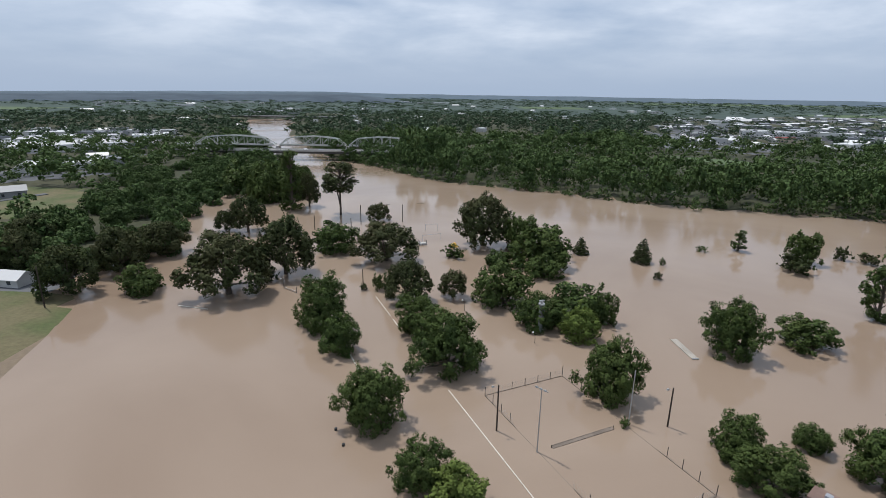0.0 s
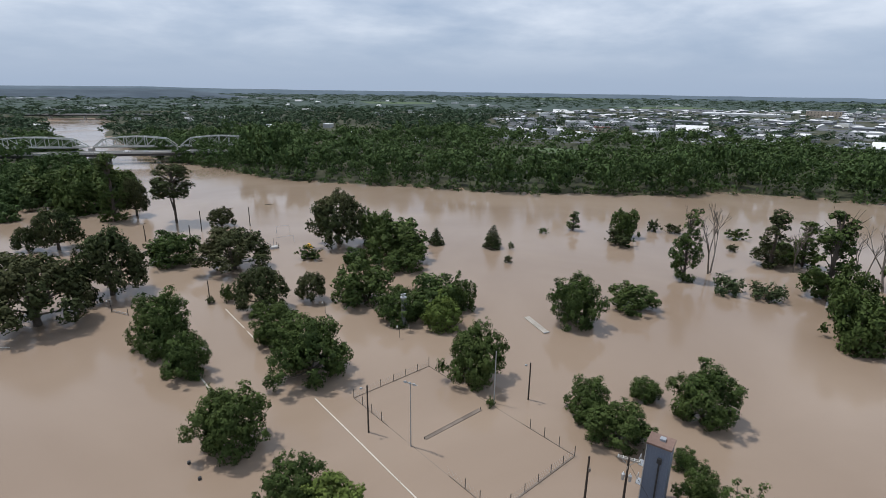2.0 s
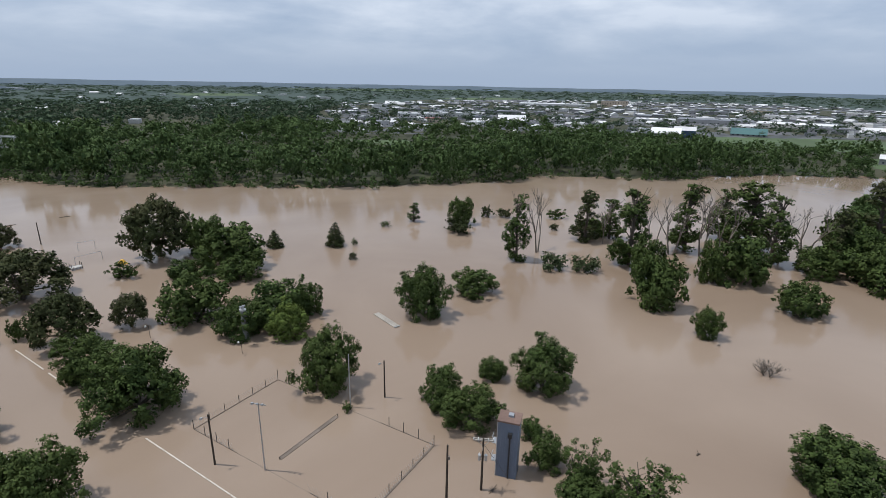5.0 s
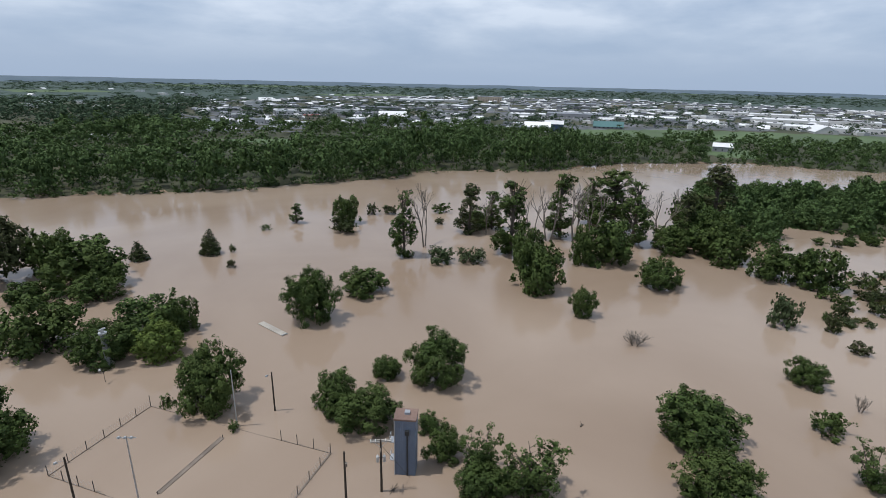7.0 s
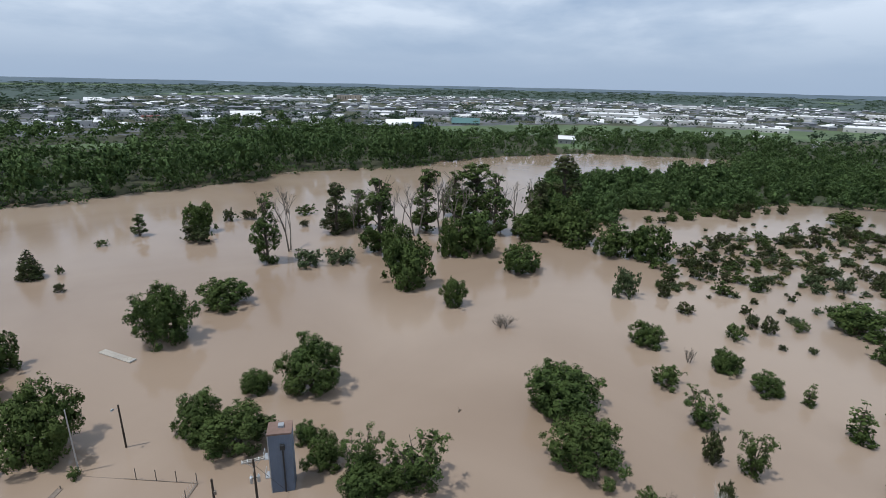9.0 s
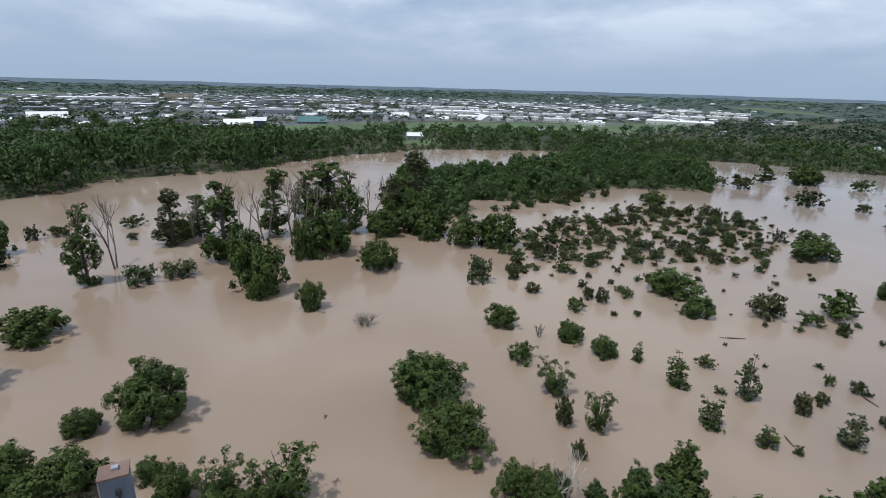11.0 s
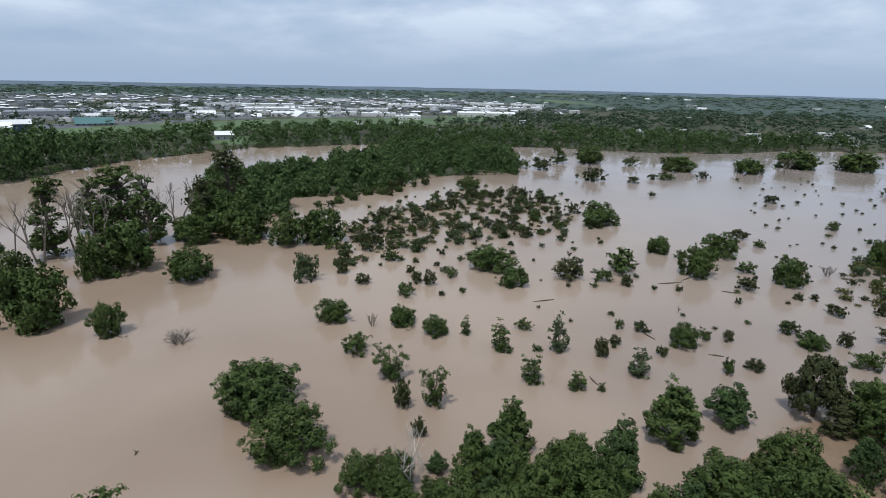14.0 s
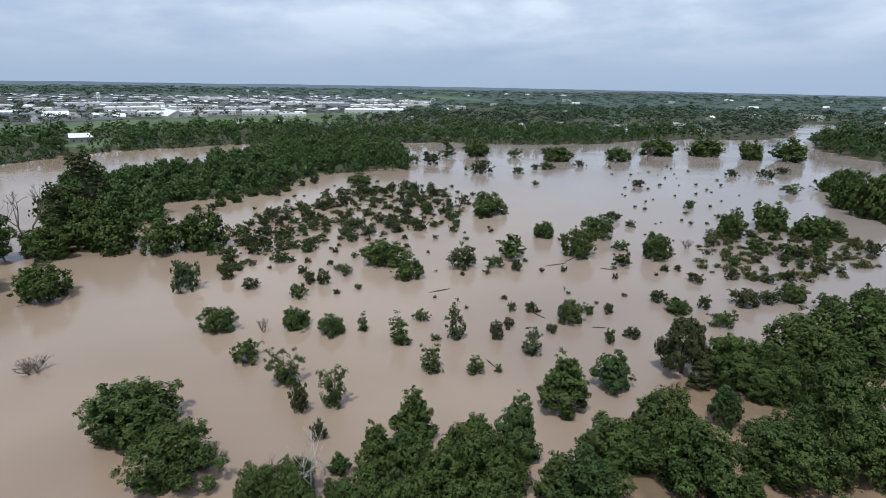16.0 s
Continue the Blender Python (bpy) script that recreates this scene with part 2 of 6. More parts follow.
MAT = {
    "water": water_material(),
    "ground": material("wet_silt_and_grass", (0.055, 0.055, 0.028), 0.9, 0.3, 0.35, 0.3, tint=(0.04, 0.046, 0.024), big=0.01),
    "grass": material("mown_grass", (0.066, 0.088, 0.03), 0.9, 0.35, 0.9, 0.3, tint=(0.125, 0.11, 0.058), big=0.06),
    "field": material("meadow_grass", (0.08, 0.122, 0.05), 0.9, 0.25, 0.2, 0.2, tint=(0.062, 0.09, 0.042), big=0.015),
    "mud": material("wet_mud", (0.22, 0.15, 0.10), 0.6, 0.25, 0.8, 0.3, tint=(0.15, 0.11, 0.07)),
    "asphalt": material("pale_asphalt", (0.13, 0.135, 0.145), 0.9, 0.2, 0.3, 0.1, tint=(0.075, 0.08, 0.088), big=0.02),
    "concrete": material("grey_concrete", (0.40, 0.39, 0.37), 0.85, 0.15, 1.0, 0.15),
    "steel": material("weathered_steel_paint", (0.50, 0.52, 0.50), 0.55, 0.15, 1.2, tint=(0.40, 0.40, 0.37)),
    "girder": material("dark_bridge_girder", (0.10, 0.10, 0.10), 0.8, 0.2, 0.7),
    "galv": material("galvanised_steel", (0.45, 0.46, 0.47), 0.45, 0.15, 3.0, metal=0.6),
    "rust": material("dark_steel_tube", (0.085, 0.075, 0.07), 0.6, 0.3, 4.0, metal=0.3),
    "wood_pole": material("tarred_wood_pole", (0.055, 0.043, 0.033), 0.85, 0.35, 5.0, 0.3),
    "white": material("white_paint", (0.78, 0.77, 0.74), 0.55, 0.08, 2.0, tint=(0.66, 0.65, 0.61)),
    "kerb": material("worn_cream_kerb_paint", (0.56, 0.52, 0.46), 0.7, 0.15, 1.5, tint=(0.46, 0.42, 0.36)),
    "net": material("dark_fence_fabric", (0.19, 0.155, 0.128), 0.9, 0.25, 4.0),
    "yellow": material("yellow_plastic", (0.75, 0.42, 0.05), 0.45, 0.08, 3.0),
    "bark": material("grey_brown_bark", (0.10, 0.08, 0.062), 0.9, 0.35, 3.0, 0.4, tint=(0.07, 0.058, 0.047)),
    "deadwood": material("weathered_dead_wood", (0.20, 0.172, 0.145), 0.85, 0.3, 4.0, 0.3, tint=(0.11, 0.092, 0.075)),
    "palewood": material("pale_dead_wood", (0.38, 0.35, 0.31), 0.8, 0.2, 4.0),
    "leaf": leaf_material("broad_leaves", (0.015, 0.029, 0.011), (0.106, 0.160, 0.046), (0.072, 0.100, 0.030)),
    "leaf_dark": leaf_material("dark_oak_leaves", (0.015, 0.025, 0.011), (0.074, 0.102, 0.036), (0.068, 0.072, 0.032)),
    "leaf_bright": leaf_material("bright_leaves", (0.05, 0.085, 0.02), (0.15, 0.21, 0.05), (0.15, 0.19, 0.05)),
    "leaf_fresh": leaf_material("fresh_bank_leaves", (0.013, 0.027, 0.011), (0.088, 0.142, 0.048), (0.062, 0.094, 0.034)),
    "leaf_olive": leaf_material("olive_sedge_leaves", (0.05, 0.06, 0.02), (0.145, 0.155, 0.052), (0.13, 0.12, 0.05)),
    "leaf_grey": leaf_material("willow_leaves", (0.03, 0.048, 0.022), (0.105, 0.14, 0.065), (0.09, 0.115, 0.055)),
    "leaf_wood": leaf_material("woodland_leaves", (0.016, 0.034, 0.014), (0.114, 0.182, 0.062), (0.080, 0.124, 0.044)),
    # woodland leaves again, flatter and bluer with painted-in distance haze
    "leaf_hazed": leaf_material("haze_tinted_leaves", (0.030, 0.052, 0.032), (0.084, 0.132, 0.074), (0.072, 0.108, 0.064)),
    # ridge and hills: haze of the distance is mixed into the base colour
    "ridge": material("haze_tinted_ridge", (0.043, 0.062, 0.082), 1.0, 0.25, 0.02, tint=(0.06, 0.082, 0.105), big=0.006),
    "hills": material("haze_tinted_hills", (0.078, 0.110, 0.138), 1.0, 0.15, 0.02, tint=(0.095, 0.128, 0.158), big=0.004),
    # ground of the far plain, the blue of distant air painted in
    "far_plain": material("haze_tinted_plain", (0.040, 0.062, 0.053), 1.0, 0.3, 0.02, tint=(0.05, 0.074, 0.062), big=0.004),
    "roof_white": material("white_metal_roof", (0.64, 0.645, 0.65), 0.45, 0.08, 0.4, thing=0.2),
    "roof_grey": material("grey_metal_roof", (0.22, 0.235, 0.255), 0.5, 0.12, 0.4, thing=0.25),
    "roof_teal": material("teal_metal_roof", (0.07, 0.15, 0.15), 0.5, 0.1, 0.4),
    "roof_red": material("red_roof", (0.38, 0.10, 0.08), 0.6, 0.15, 0.4),
    "roof_brown": material("brown_gravel_roof", (0.21, 0.14, 0.115), 0.9, 0.25, 2.0),
    "wall_white": material("white_render_wall", (0.55, 0.545, 0.53), 0.8, 0.1, 0.5, thing=0.15),
    "wall_tan": material("tan_brick_wall", (0.50, 0.415, 0.33), 0.85, 0.12, 0.6, thing=0.12),
    "wall_grey": material("grey_wall", (0.24, 0.245, 0.255), 0.85, 0.12, 0.5, thing=0.2),
    "wall_blue": material("blue_sheet_wall", (0.05, 0.085, 0.15), 0.5, 0.1, 0.5),
    "tower_wall": material("blue_grey_sheet_cladding", (0.15, 0.182, 0.238), 0.55, 0.1, 1.2, tint=(0.13, 0.158, 0.21)),
    "dark": material("dark_opening", (0.03, 0.032, 0.035), 0.4, 0.1, 1.0),
    "glass": material("dark_window_glass", (0.03, 0.04, 0.05), 0.1, 0.1, 1.0, spec=0.6),
    "car_paint": material("car_paint", (0.5, 0.5, 0.5), 0.3, 0.05, 1.0, island=0.9),
}

# ---- building blocks ----


class Geo:
    """A mesh in the making: boxes, tapered tubes and loose polygons."""

    def __init__(self):
        self.v, self.f = [], []

    def poly(self, pts):
        n = len(self.v)
        self.v += [tuple(p) for p in pts]
        self.f.append(tuple(range(n, n + len(pts))))

    def box(self, x, y, z, sx, sy, sz, rz=0.0, taper=1.0):
        """Centre of the base at x, y, z."""
        c, s, n = math.cos(radians(rz)), math.sin(radians(rz)), len(self.v)
        for k, h in ((1.0, 0.0), (taper, sz)):
            for a, b in ((-1, -1), (1, -1), (1, 1), (-1, 1)):
                px, py = a * sx / 2 * k, b * sy / 2 * k
                self.v.append((x + px * c - py * s, y + px * s + py * c, z + h))
        self.f += [tuple(n + i for i in q) for q in ((3, 2, 1, 0), (4, 5, 6, 7), (0, 1, 5, 4), (1, 2, 6, 5), (2, 3, 7, 6), (3, 0, 4, 7))]
        return self

    def beam(self, p, q, w, h):
        """A square bar from p to q."""
        p, q = Vector(p), Vector(q)
        d = (q - p).normalized()
        side = d.cross(Vector((0, 0, 1)))
        side = side.normalized() if side.length > 1e-3 else Vector((1, 0, 0))
        upv = side.cross(d).normalized()
        n = len(self.v)
        for o in (p, q):
            for a, b in ((-1, -1), (1, -1), (1, 1), (-1, 1)):
                self.v.append(tuple(o + side * (a * w / 2) + upv * (b * h / 2)))
        self.f += [tuple(n + i for i in r) for r in ((3, 2, 1, 0), (4, 5, 6, 7), (0, 1, 5, 4), (1, 2, 6, 5), (2, 3, 7, 6), (3, 0, 4, 7))]
        return self

    def tube(self, p, q, r0, r1, sides=7):
        p, q = Vector(p), Vector(q)
        d = (q - p).normalized()
        a = d.orthogonal().normalized()
        b = d.cross(a)
        n = len(self.v)
        for o, r in ((p, r0), (q, r1)):
            for i in range(sides):
                t = 2 * math.pi * i / sides
                self.v.append(tuple(o + (a * math.cos(t) + b * math.sin(t)) * r))
        for i in range(sides):
            j = (i + 1) % sides
            self.f.append((n + i, n + j, n + sides + j, n + sides + i))
        self.f.append(tuple(n + sides + i for i in range(sides)))
        self.f.append(tuple(n + sides - 1 - i for i in range(sides)))
        return self

    def mesh(self, name):
        m = bpy.data.meshes.new(name)
        m.from_pydata(self.v, [], self.f)
        return m


def part(name, geo, mat, parent=None, label=""):
    """One mesh object from a Geo or a mesh, under a thing or a part."""
    data = geo.mesh(name) if isinstance(geo, Geo) else geo
    if mat and not data.materials:
        data.materials.append(MAT[mat])
    ob = new(name, data)
    if parent is not None:
        ob.parent = parent
    return tagged(ob, label)


def thing(name, x=0, y=0, z=0, rz=0, label="", category="", group="", kind=""):
    ob = new(name)
    ob.empty_display_size = 0.5
    ob.matrix_basis = pose(x, y, z, 0, 0, rz)
    return tagged(ob, label, category, group, kind)


def big_mesh(name, verts, faces, normals=None):
    """A mesh from arrays; a face of three corners ends in -1."""
    m = bpy.data.meshes.new(name)
    size = np.where(faces[:, 3] < 0, 3, 4)
    flat_ids = faces.ravel()
    flat_ids = flat_ids[flat_ids >= 0]
    m.vertices.add(len(verts))
    m.vertices.foreach_set("co", np.ascontiguousarray(verts, np.float32).ravel())
    m.loops.add(len(flat_ids))
    m.loops.foreach_set("vertex_index", np.ascontiguousarray(flat_ids, np.int32))
    m.polygons.add(len(faces))
    m.polygons.foreach_set("loop_start", np.concatenate([[0], np.cumsum(size)[:-1]]).astype(np.int32))
    m.update(calc_edges=True)
    m.validate()
    if normals is not None:
        m.polygons.foreach_set("use_smooth", np.ones(len(faces), bool))
        m.normals_split_custom_set_from_vertices(normals.astype(float).tolist())
    return m


def unit(v):
    return v / np.maximum(np.linalg.norm(v, axis=-1, keepdims=True), 1e-9)


def in_poly(px, py, poly):
    inside = np.zeros(np.shape(px), bool)
    for (x0, y0), (x1, y1) in zip(poly, poly[1:] + poly[:1]):
        cross = (y0 > py) != (y1 > py)
        with np.errstate(divide="ignore", invalid="ignore"):
            inside ^= cross & (px < (x1 - x0) * (py - y0) / (y1 - y0 + 1e-12) + x0)
    return inside


def edge_distance(px, py, poly):
    best = np.full(np.shape(px), 1e9)
    for (x0, y0), (x1, y1) in zip(poly, poly[1:] + poly[:1]):
        dx, dy = x1 - x0, y1 - y0
        t = np.clip(((px - x0) * dx + (py - y0) * dy) / (dx * dx + dy * dy), 0, 1)
        best = np.minimum(best, np.hypot(px - x0 - t * dx, py - y0 - t * dy))
    return best


# ---- the lie of the land ----
# the flooded river and park: its shore, all round
FLOOD = [(-95, 444), (-65, 420), (-41, 392), (-20, 358), (5, 332), (33, 320), (71, 298), (106, 276), (140, 264), (172, 253), (212, 241),
         (239, 248), (275, 219), (300, 197), (380, 175), (415, 148), (460, 108), (478, 60), (494, 10), (508, -35), (500, -85), (478, -125),
         (470, -170), (449, -200), (436, -245), (432, -317), (455, -388), (440, -440)]
FLOOD += [(425, -500), (405, -540), (341, -473), (306, -457), (269, -446), (230, -400), (160, -330), (120, -260), (92, -190), (84, -150),
          (78, -119), (75, -92), (74, -79), (70, -64), (64, -52), (58, -42), (53, -35), (46, -29), (38, -26), (25, -40), (10, -80),
          (-40, -90), (-70, -40), (-82, 20), (-88, 91), (-91, 102), (-94, 115)]
FLOOD += [(-99, 130), (-112, 146), (-122, 175), (-125, 205), (-118, 235), (-124, 276), (-112, 300), (-118, 350), (-128, 384), (-134, 414)]
RIVER_UP = [(-95, 440), (-134, 410), (-180, 520), (-234, 638), (-300, 800), (-370, 960), (-392, 1022), (-318, 1046), (-293, 1005), (-240, 830),
            (-204, 687), (-150, 570)]
RIVER_DOWN = [(425, -490), (441, -565), (500, -650), (575, -755), (622, -835), (590, -850), (530, -760), (472, -670), (413, -554), (400, -530)]
ISLAND = [(290, 92), (225, 62), (221, 40), (262, 48), (262, 30), (272, 8), (298, -14), (318, -30), (325, -58), (328, -86), (352, -92), (425, -104), (468, -84),
          (476, -40), (474, -8), (448, -4), (412, 2), (372, 18), (350, 42), (322, 60), (312, 82)]
WATERS = (FLOOD, RIVER_UP, RIVER_DOWN)
TOWN = [(215, 600), (250, 520), (310, 490), (420, 520), (520, 335), (640, 262), (760, 100), (830, -50), (930, -250), (1120, -420), (1500, -460),
        (1900, -300), (2000, 250), (1800, 1200), (1200, 1500), (600, 1350), (330, 850)]
TOWN_WEST = [(-225, 300), (-215, 420), (-250, 640), (-520, 760), (-600, 560), (-400, 400), (-300, 300)]
MEADOW = [(470, 292), (520, 245), (590, 180), (630, 90), (650, -15), (730, -115), (900, -245), (965, -200), (865, -60), (822, 60), (772, 160),
          (690, 260), (575, 345)]
RIVERSIDE_YARD = [(490, 152), (474, 128), (490, 106), (540, 116), (548, 162)]
CLEARING = [(205, 478), (255, 450), (262, 405), (225, 420)]
YARD = [(-262, 245), (-207, 258), (-196, 300), (-205, 385), (-270, 385)]
DRIVE = [(-238, 290), (-204, 285), (-184, 262), (-172, 232), (-176, 212), (-200, 214), (-226, 238), (-250, 250)]
HOUSE_PLOT = [(-136, 152), (-108, 149), (-104, 128), (-136, 122)]
MUD_GAPS = [(-109, 250, 11.0), (-104, 232, 10.0), (-98, 220, 9.0), (-111, 270, 9.0), (-92, 160, 7.0), (62, -78, 6.0), (66.5, -47.5, 4.5), (60, -37, 4.0), (68, -60, 3.0)]
LAWN = [(-84, 60), (-88, 91), (-91, 102), (-94, 115), (-99, 130), (-108, 140), (-160, 135), (-240, 110), (-260, 20), (-120, 0)]
BANK = [(40, -28), (50, -31), (57, -38), (63, -46), (68, -56), (72, -68), (72, -80), (73, -101), (79, -125), (85, -165), (95, -220), (70, -240), (45, -180),
        (38, -100), (30, -50)]


def wet(px, py):
    w = np.zeros(np.shape(px), bool)
    for poly in WATERS:
        w |= in_poly(px, py, poly)
    return w & ~in_poly(px, py, ISLAND)


def land_height(px, py):
    """Metres over the flood: below it in the waters, a low bank, then flat."""
    d = np.minimum.reduce([edge_distance(px, py, poly) for poly in (*WATERS, ISLAND)])
    inside = wet(px, py)
    bank = np.minimum(d / 8, 1.0) + np.clip((d - 8) / 90, 0, 2.2)
    return np.where(inside, -np.minimum(d / 8, 1.8) - 0.05, bank)


def axis(step, near, far, growth=1.22):
    a, s = [0.0], step
    while a[-1] < far:
        if a[-1] > near:
            s *= growth
        a.append(a[-1] + s)
    return np.array(a)


half = axis(9.0, 560, 4950)
gx = np.concatenate([-half[:0:-1], half]) + 150.0
gy = np.concatenate([-half[:0:-1], half])
GX, GY = np.meshgrid(gx, gy)
GZ = land_height(GX, GY)
ring = np.hypot(GX, GY)
ids = np.arange(GX.size).reshape(GX.shape)
quads = np.stack([ids[:-1, :-1], ids[:-1, 1:], ids[1:, 1:], ids[1:, :-1]], -1).reshape(-1, 4)
ground_mesh = big_mesh("ground", np.stack([GX, GY, GZ], -1).reshape(-1, 3), quads)
for poly_face in ground_mesh.polygons:
    poly_face.use_smooth = True
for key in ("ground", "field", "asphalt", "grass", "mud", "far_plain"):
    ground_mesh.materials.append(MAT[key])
mid = GX.ravel()[quads].mean(1), GY.ravel()[quads].mean(1)
kind_of = np.zeros(len(quads), np.int32)
kind_of[in_poly(*mid, MEADOW) | in_poly(*mid, CLEARING) | in_poly(*mid, RIVERSIDE_YARD)] = 1
far_field = np.array([noise.noise((x / 900, y / 260, 3.0)) for x, y in zip(*mid)])
# past 1300 m the ground switches to its haze-tinted colour
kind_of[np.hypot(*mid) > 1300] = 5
kind_of[(np.hypot(*mid) > 1500) & (far_field > 0.42)] = 1
grain = np.array([noise.noise((x / 60, y / 60, 5.0)) for x, y in zip(*mid)])
kind_of[in_poly(*mid, TOWN) & ~in_poly(*mid, MEADOW) & (grain > 0.0)] = 2
kind_of[in_poly(*mid, TOWN) & ~in_poly(*mid, MEADOW) & (grain <= 0.0)] = 0
kind_of[(in_poly(*mid, TOWN_WEST) & (grain > 0.2)) | in_poly(*mid, HOUSE_PLOT)] = 2
kind_of[in_poly(*mid, DRIVE)] = 3
kind_of[in_poly(*mid, LAWN)] = 3
kind_of[in_poly(*mid, BANK)] = 4
kind_of[wet(*mid)] = 4
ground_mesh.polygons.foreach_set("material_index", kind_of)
tagged(part("ground", ground_mesh, None), "low river plain with wet silt, rough grass and meadows", "ground", kind="structure")

# water: one level sheet over the flooded reach
wg = Geo()
wx, wy = np.linspace(-520, 980, 16), np.linspace(-1150, 1180, 24)
sheet = np.stack([*np.meshgrid(wx, wy), np.zeros((24, 16))], -1).reshape(-1, 3)
wi = np.arange(24 * 16).reshape(24, 16)
water_mesh = big_mesh("water", sheet, np.stack([wi[:-1, :-1], wi[:-1, 1:], wi[1:, 1:], wi[1:, :-1]], -1).reshape(-1, 4))
tagged(part("water", water_mesh, "water"), "brown silty flood water lying over the park", "water", kind="structure")

# far hills that close the plain, haze painted into their blue-grey
RIDGE = [(-60, 18), (-41, 28), (-30, 42), (-20, 48), (-12, 52), (-7, 44), (5, 40), (60, 32), (90, 30), (105, 30), (120, 26), (135, 20),
         (150, 14), (180, 40), (270, 40), (300, 18)]
hv, hf, steps = [], [], 360
for i in range(steps):
    bearing = -60 + 360 * i / steps
    z = np.interp(bearing, [a for a, _ in RIDGE], [b for _, b in RIDGE])
    z += 5.0 * noise.noise((bearing * 0.18, 0, 7)) + 2.2 * noise.noise((bearing * 1.1, 0, 2)) + 1.2 * noise.noise((bearing * 4.0, 0, 4))
    s, c = math.sin(radians(bearing)), math.cos(radians(bearing))
    for r, zz in ((4450, 1), (4560, z * 0.45), (4640, z * 0.8), (4720, z), (4850, -5)):
        hv.append((s * r, c * r, zz))
for i in range(steps):
    j = (i + 1) % steps
    for k in range(4):
        hf.append((i * 5 + k, i * 5 + k + 1, j * 5 + k + 1, j * 5 + k))
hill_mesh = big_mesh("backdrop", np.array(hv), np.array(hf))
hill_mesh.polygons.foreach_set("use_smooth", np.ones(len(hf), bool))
tagged(part("backdrop", hill_mesh, "hills"), "low wooded hills along the horizon, coloured blue-grey for hazy air", "hills", kind="structure")

# the nearer ridge upstream, its colour blued for haze too
rv, rf = [], []
for i in range(120):
    bearing = -75 + 72 * i / 119
    z = np.interp(bearing, [-75, -48, -40, -30, -22, -14, -9, -6.5, -3], [12, 24, 32, 37, 38, 43, 40, 22, 0])
    z += 4.0 * noise.noise((bearing * 0.2, 3, 7)) + 2.0 * noise.noise((bearing * 0.9, 0, 9)) + 1.0 * noise.noise((bearing * 4.0, 0, 4))
    s, c = math.sin(radians(bearing)), math.cos(radians(bearing))
    for r, zz in ((2620, -2), (2760, z * 0.45), (2920, z * 0.85), (3060, z), (3260, -5)):
        rv.append((s * r, c * r, zz))
for i in range(119):
    for k in range(4):
        rf.append((i * 5 + k, i * 5 + k + 1, i * 5 + k + 6, i * 5 + k + 5))
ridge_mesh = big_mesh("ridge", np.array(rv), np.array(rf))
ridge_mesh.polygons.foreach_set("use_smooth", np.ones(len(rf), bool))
tagged(part("ridge", ridge_mesh, "ridge"), "dark wooded ridge beyond the upper river, coloured blue for haze", "hills", kind="structure")

# ---- trees ----
rng = np.random.default_rng(11)


def shell_leaves(centres, radii, count, size, middle, tuft):
    """Leaf sprays gathered in small tufts that cover the outer sides of clumps, as quads, with soft outward normals."""
    share = radii ** 2 / (radii ** 2).sum()
    tries = int(min(count / 4, 4.5 * (radii ** 2).sum() / tuft ** 2)) + 12
    which = rng.choice(len(centres), tries, p=share)
    td = unit(rng.normal(size=(tries, 3)))
    out = unit(centres - middle + 1e-3)[which]
    td[(td * out).sum(1) < -0.35] *= -1
    tc_ = centres[which] + td * (radii[which] * rng.uniform(0.74, 1.06, tries))[:, None]
    gap = np.linalg.norm(tc_[:, None] - centres[None], axis=2) / radii[None]
    gap[np.arange(tries), which] = 9.0
    open_ = (gap.min(1) > 0.86) & (tc_[:, 2] > -0.5)
    if open_.sum() > 8:
        tc_, td = tc_[open_], td[open_]
    tr_ = tuft * rng.uniform(0.6, 1.45, len(tc_))
    w = rng.choice(len(tc_), count, p=tr_ ** 2 / (tr_ ** 2).sum())
    d = unit(rng.normal(size=(count, 3)) + 0.8 * td[w] + (0, 0, 0.2))
    p = tc_[w] + d * (tr_[w] * rng.uniform(0.3, 1.0, count))[:, None]
    n = unit(0.7 * d + 0.5 * td[w] + 0.45 * rng.normal(size=(count, 3)) + (0, 0, 0.2))
    a = unit(np.cross(n, rng.normal(size=(count, 3))))
    b = np.cross(n, a)
    s = size * rng.uniform(0.6, 1.35, count)
    long_, wide = (a * s[:, None]), (b * (s * rng.uniform(0.5, 0.85, count))[:, None])
    bend = n * (s * 0.16)[:, None]
    quad = np.stack([p - long_ * 0.5 - bend, p - wide * 0.5 + bend * 0.3, p + long_ * 0.5 - bend, p + wide * 0.5 + bend * 0.3], 1)
    soft = unit(0.45 * td[w] + 0.5 * d + 0.15 * unit(p - middle) + 0.4 * n + (0, 0, 0.2))
    return quad.reshape(-1, 3), np.arange(count * 4).reshape(-1, 4), np.repeat(soft, 4, 0)


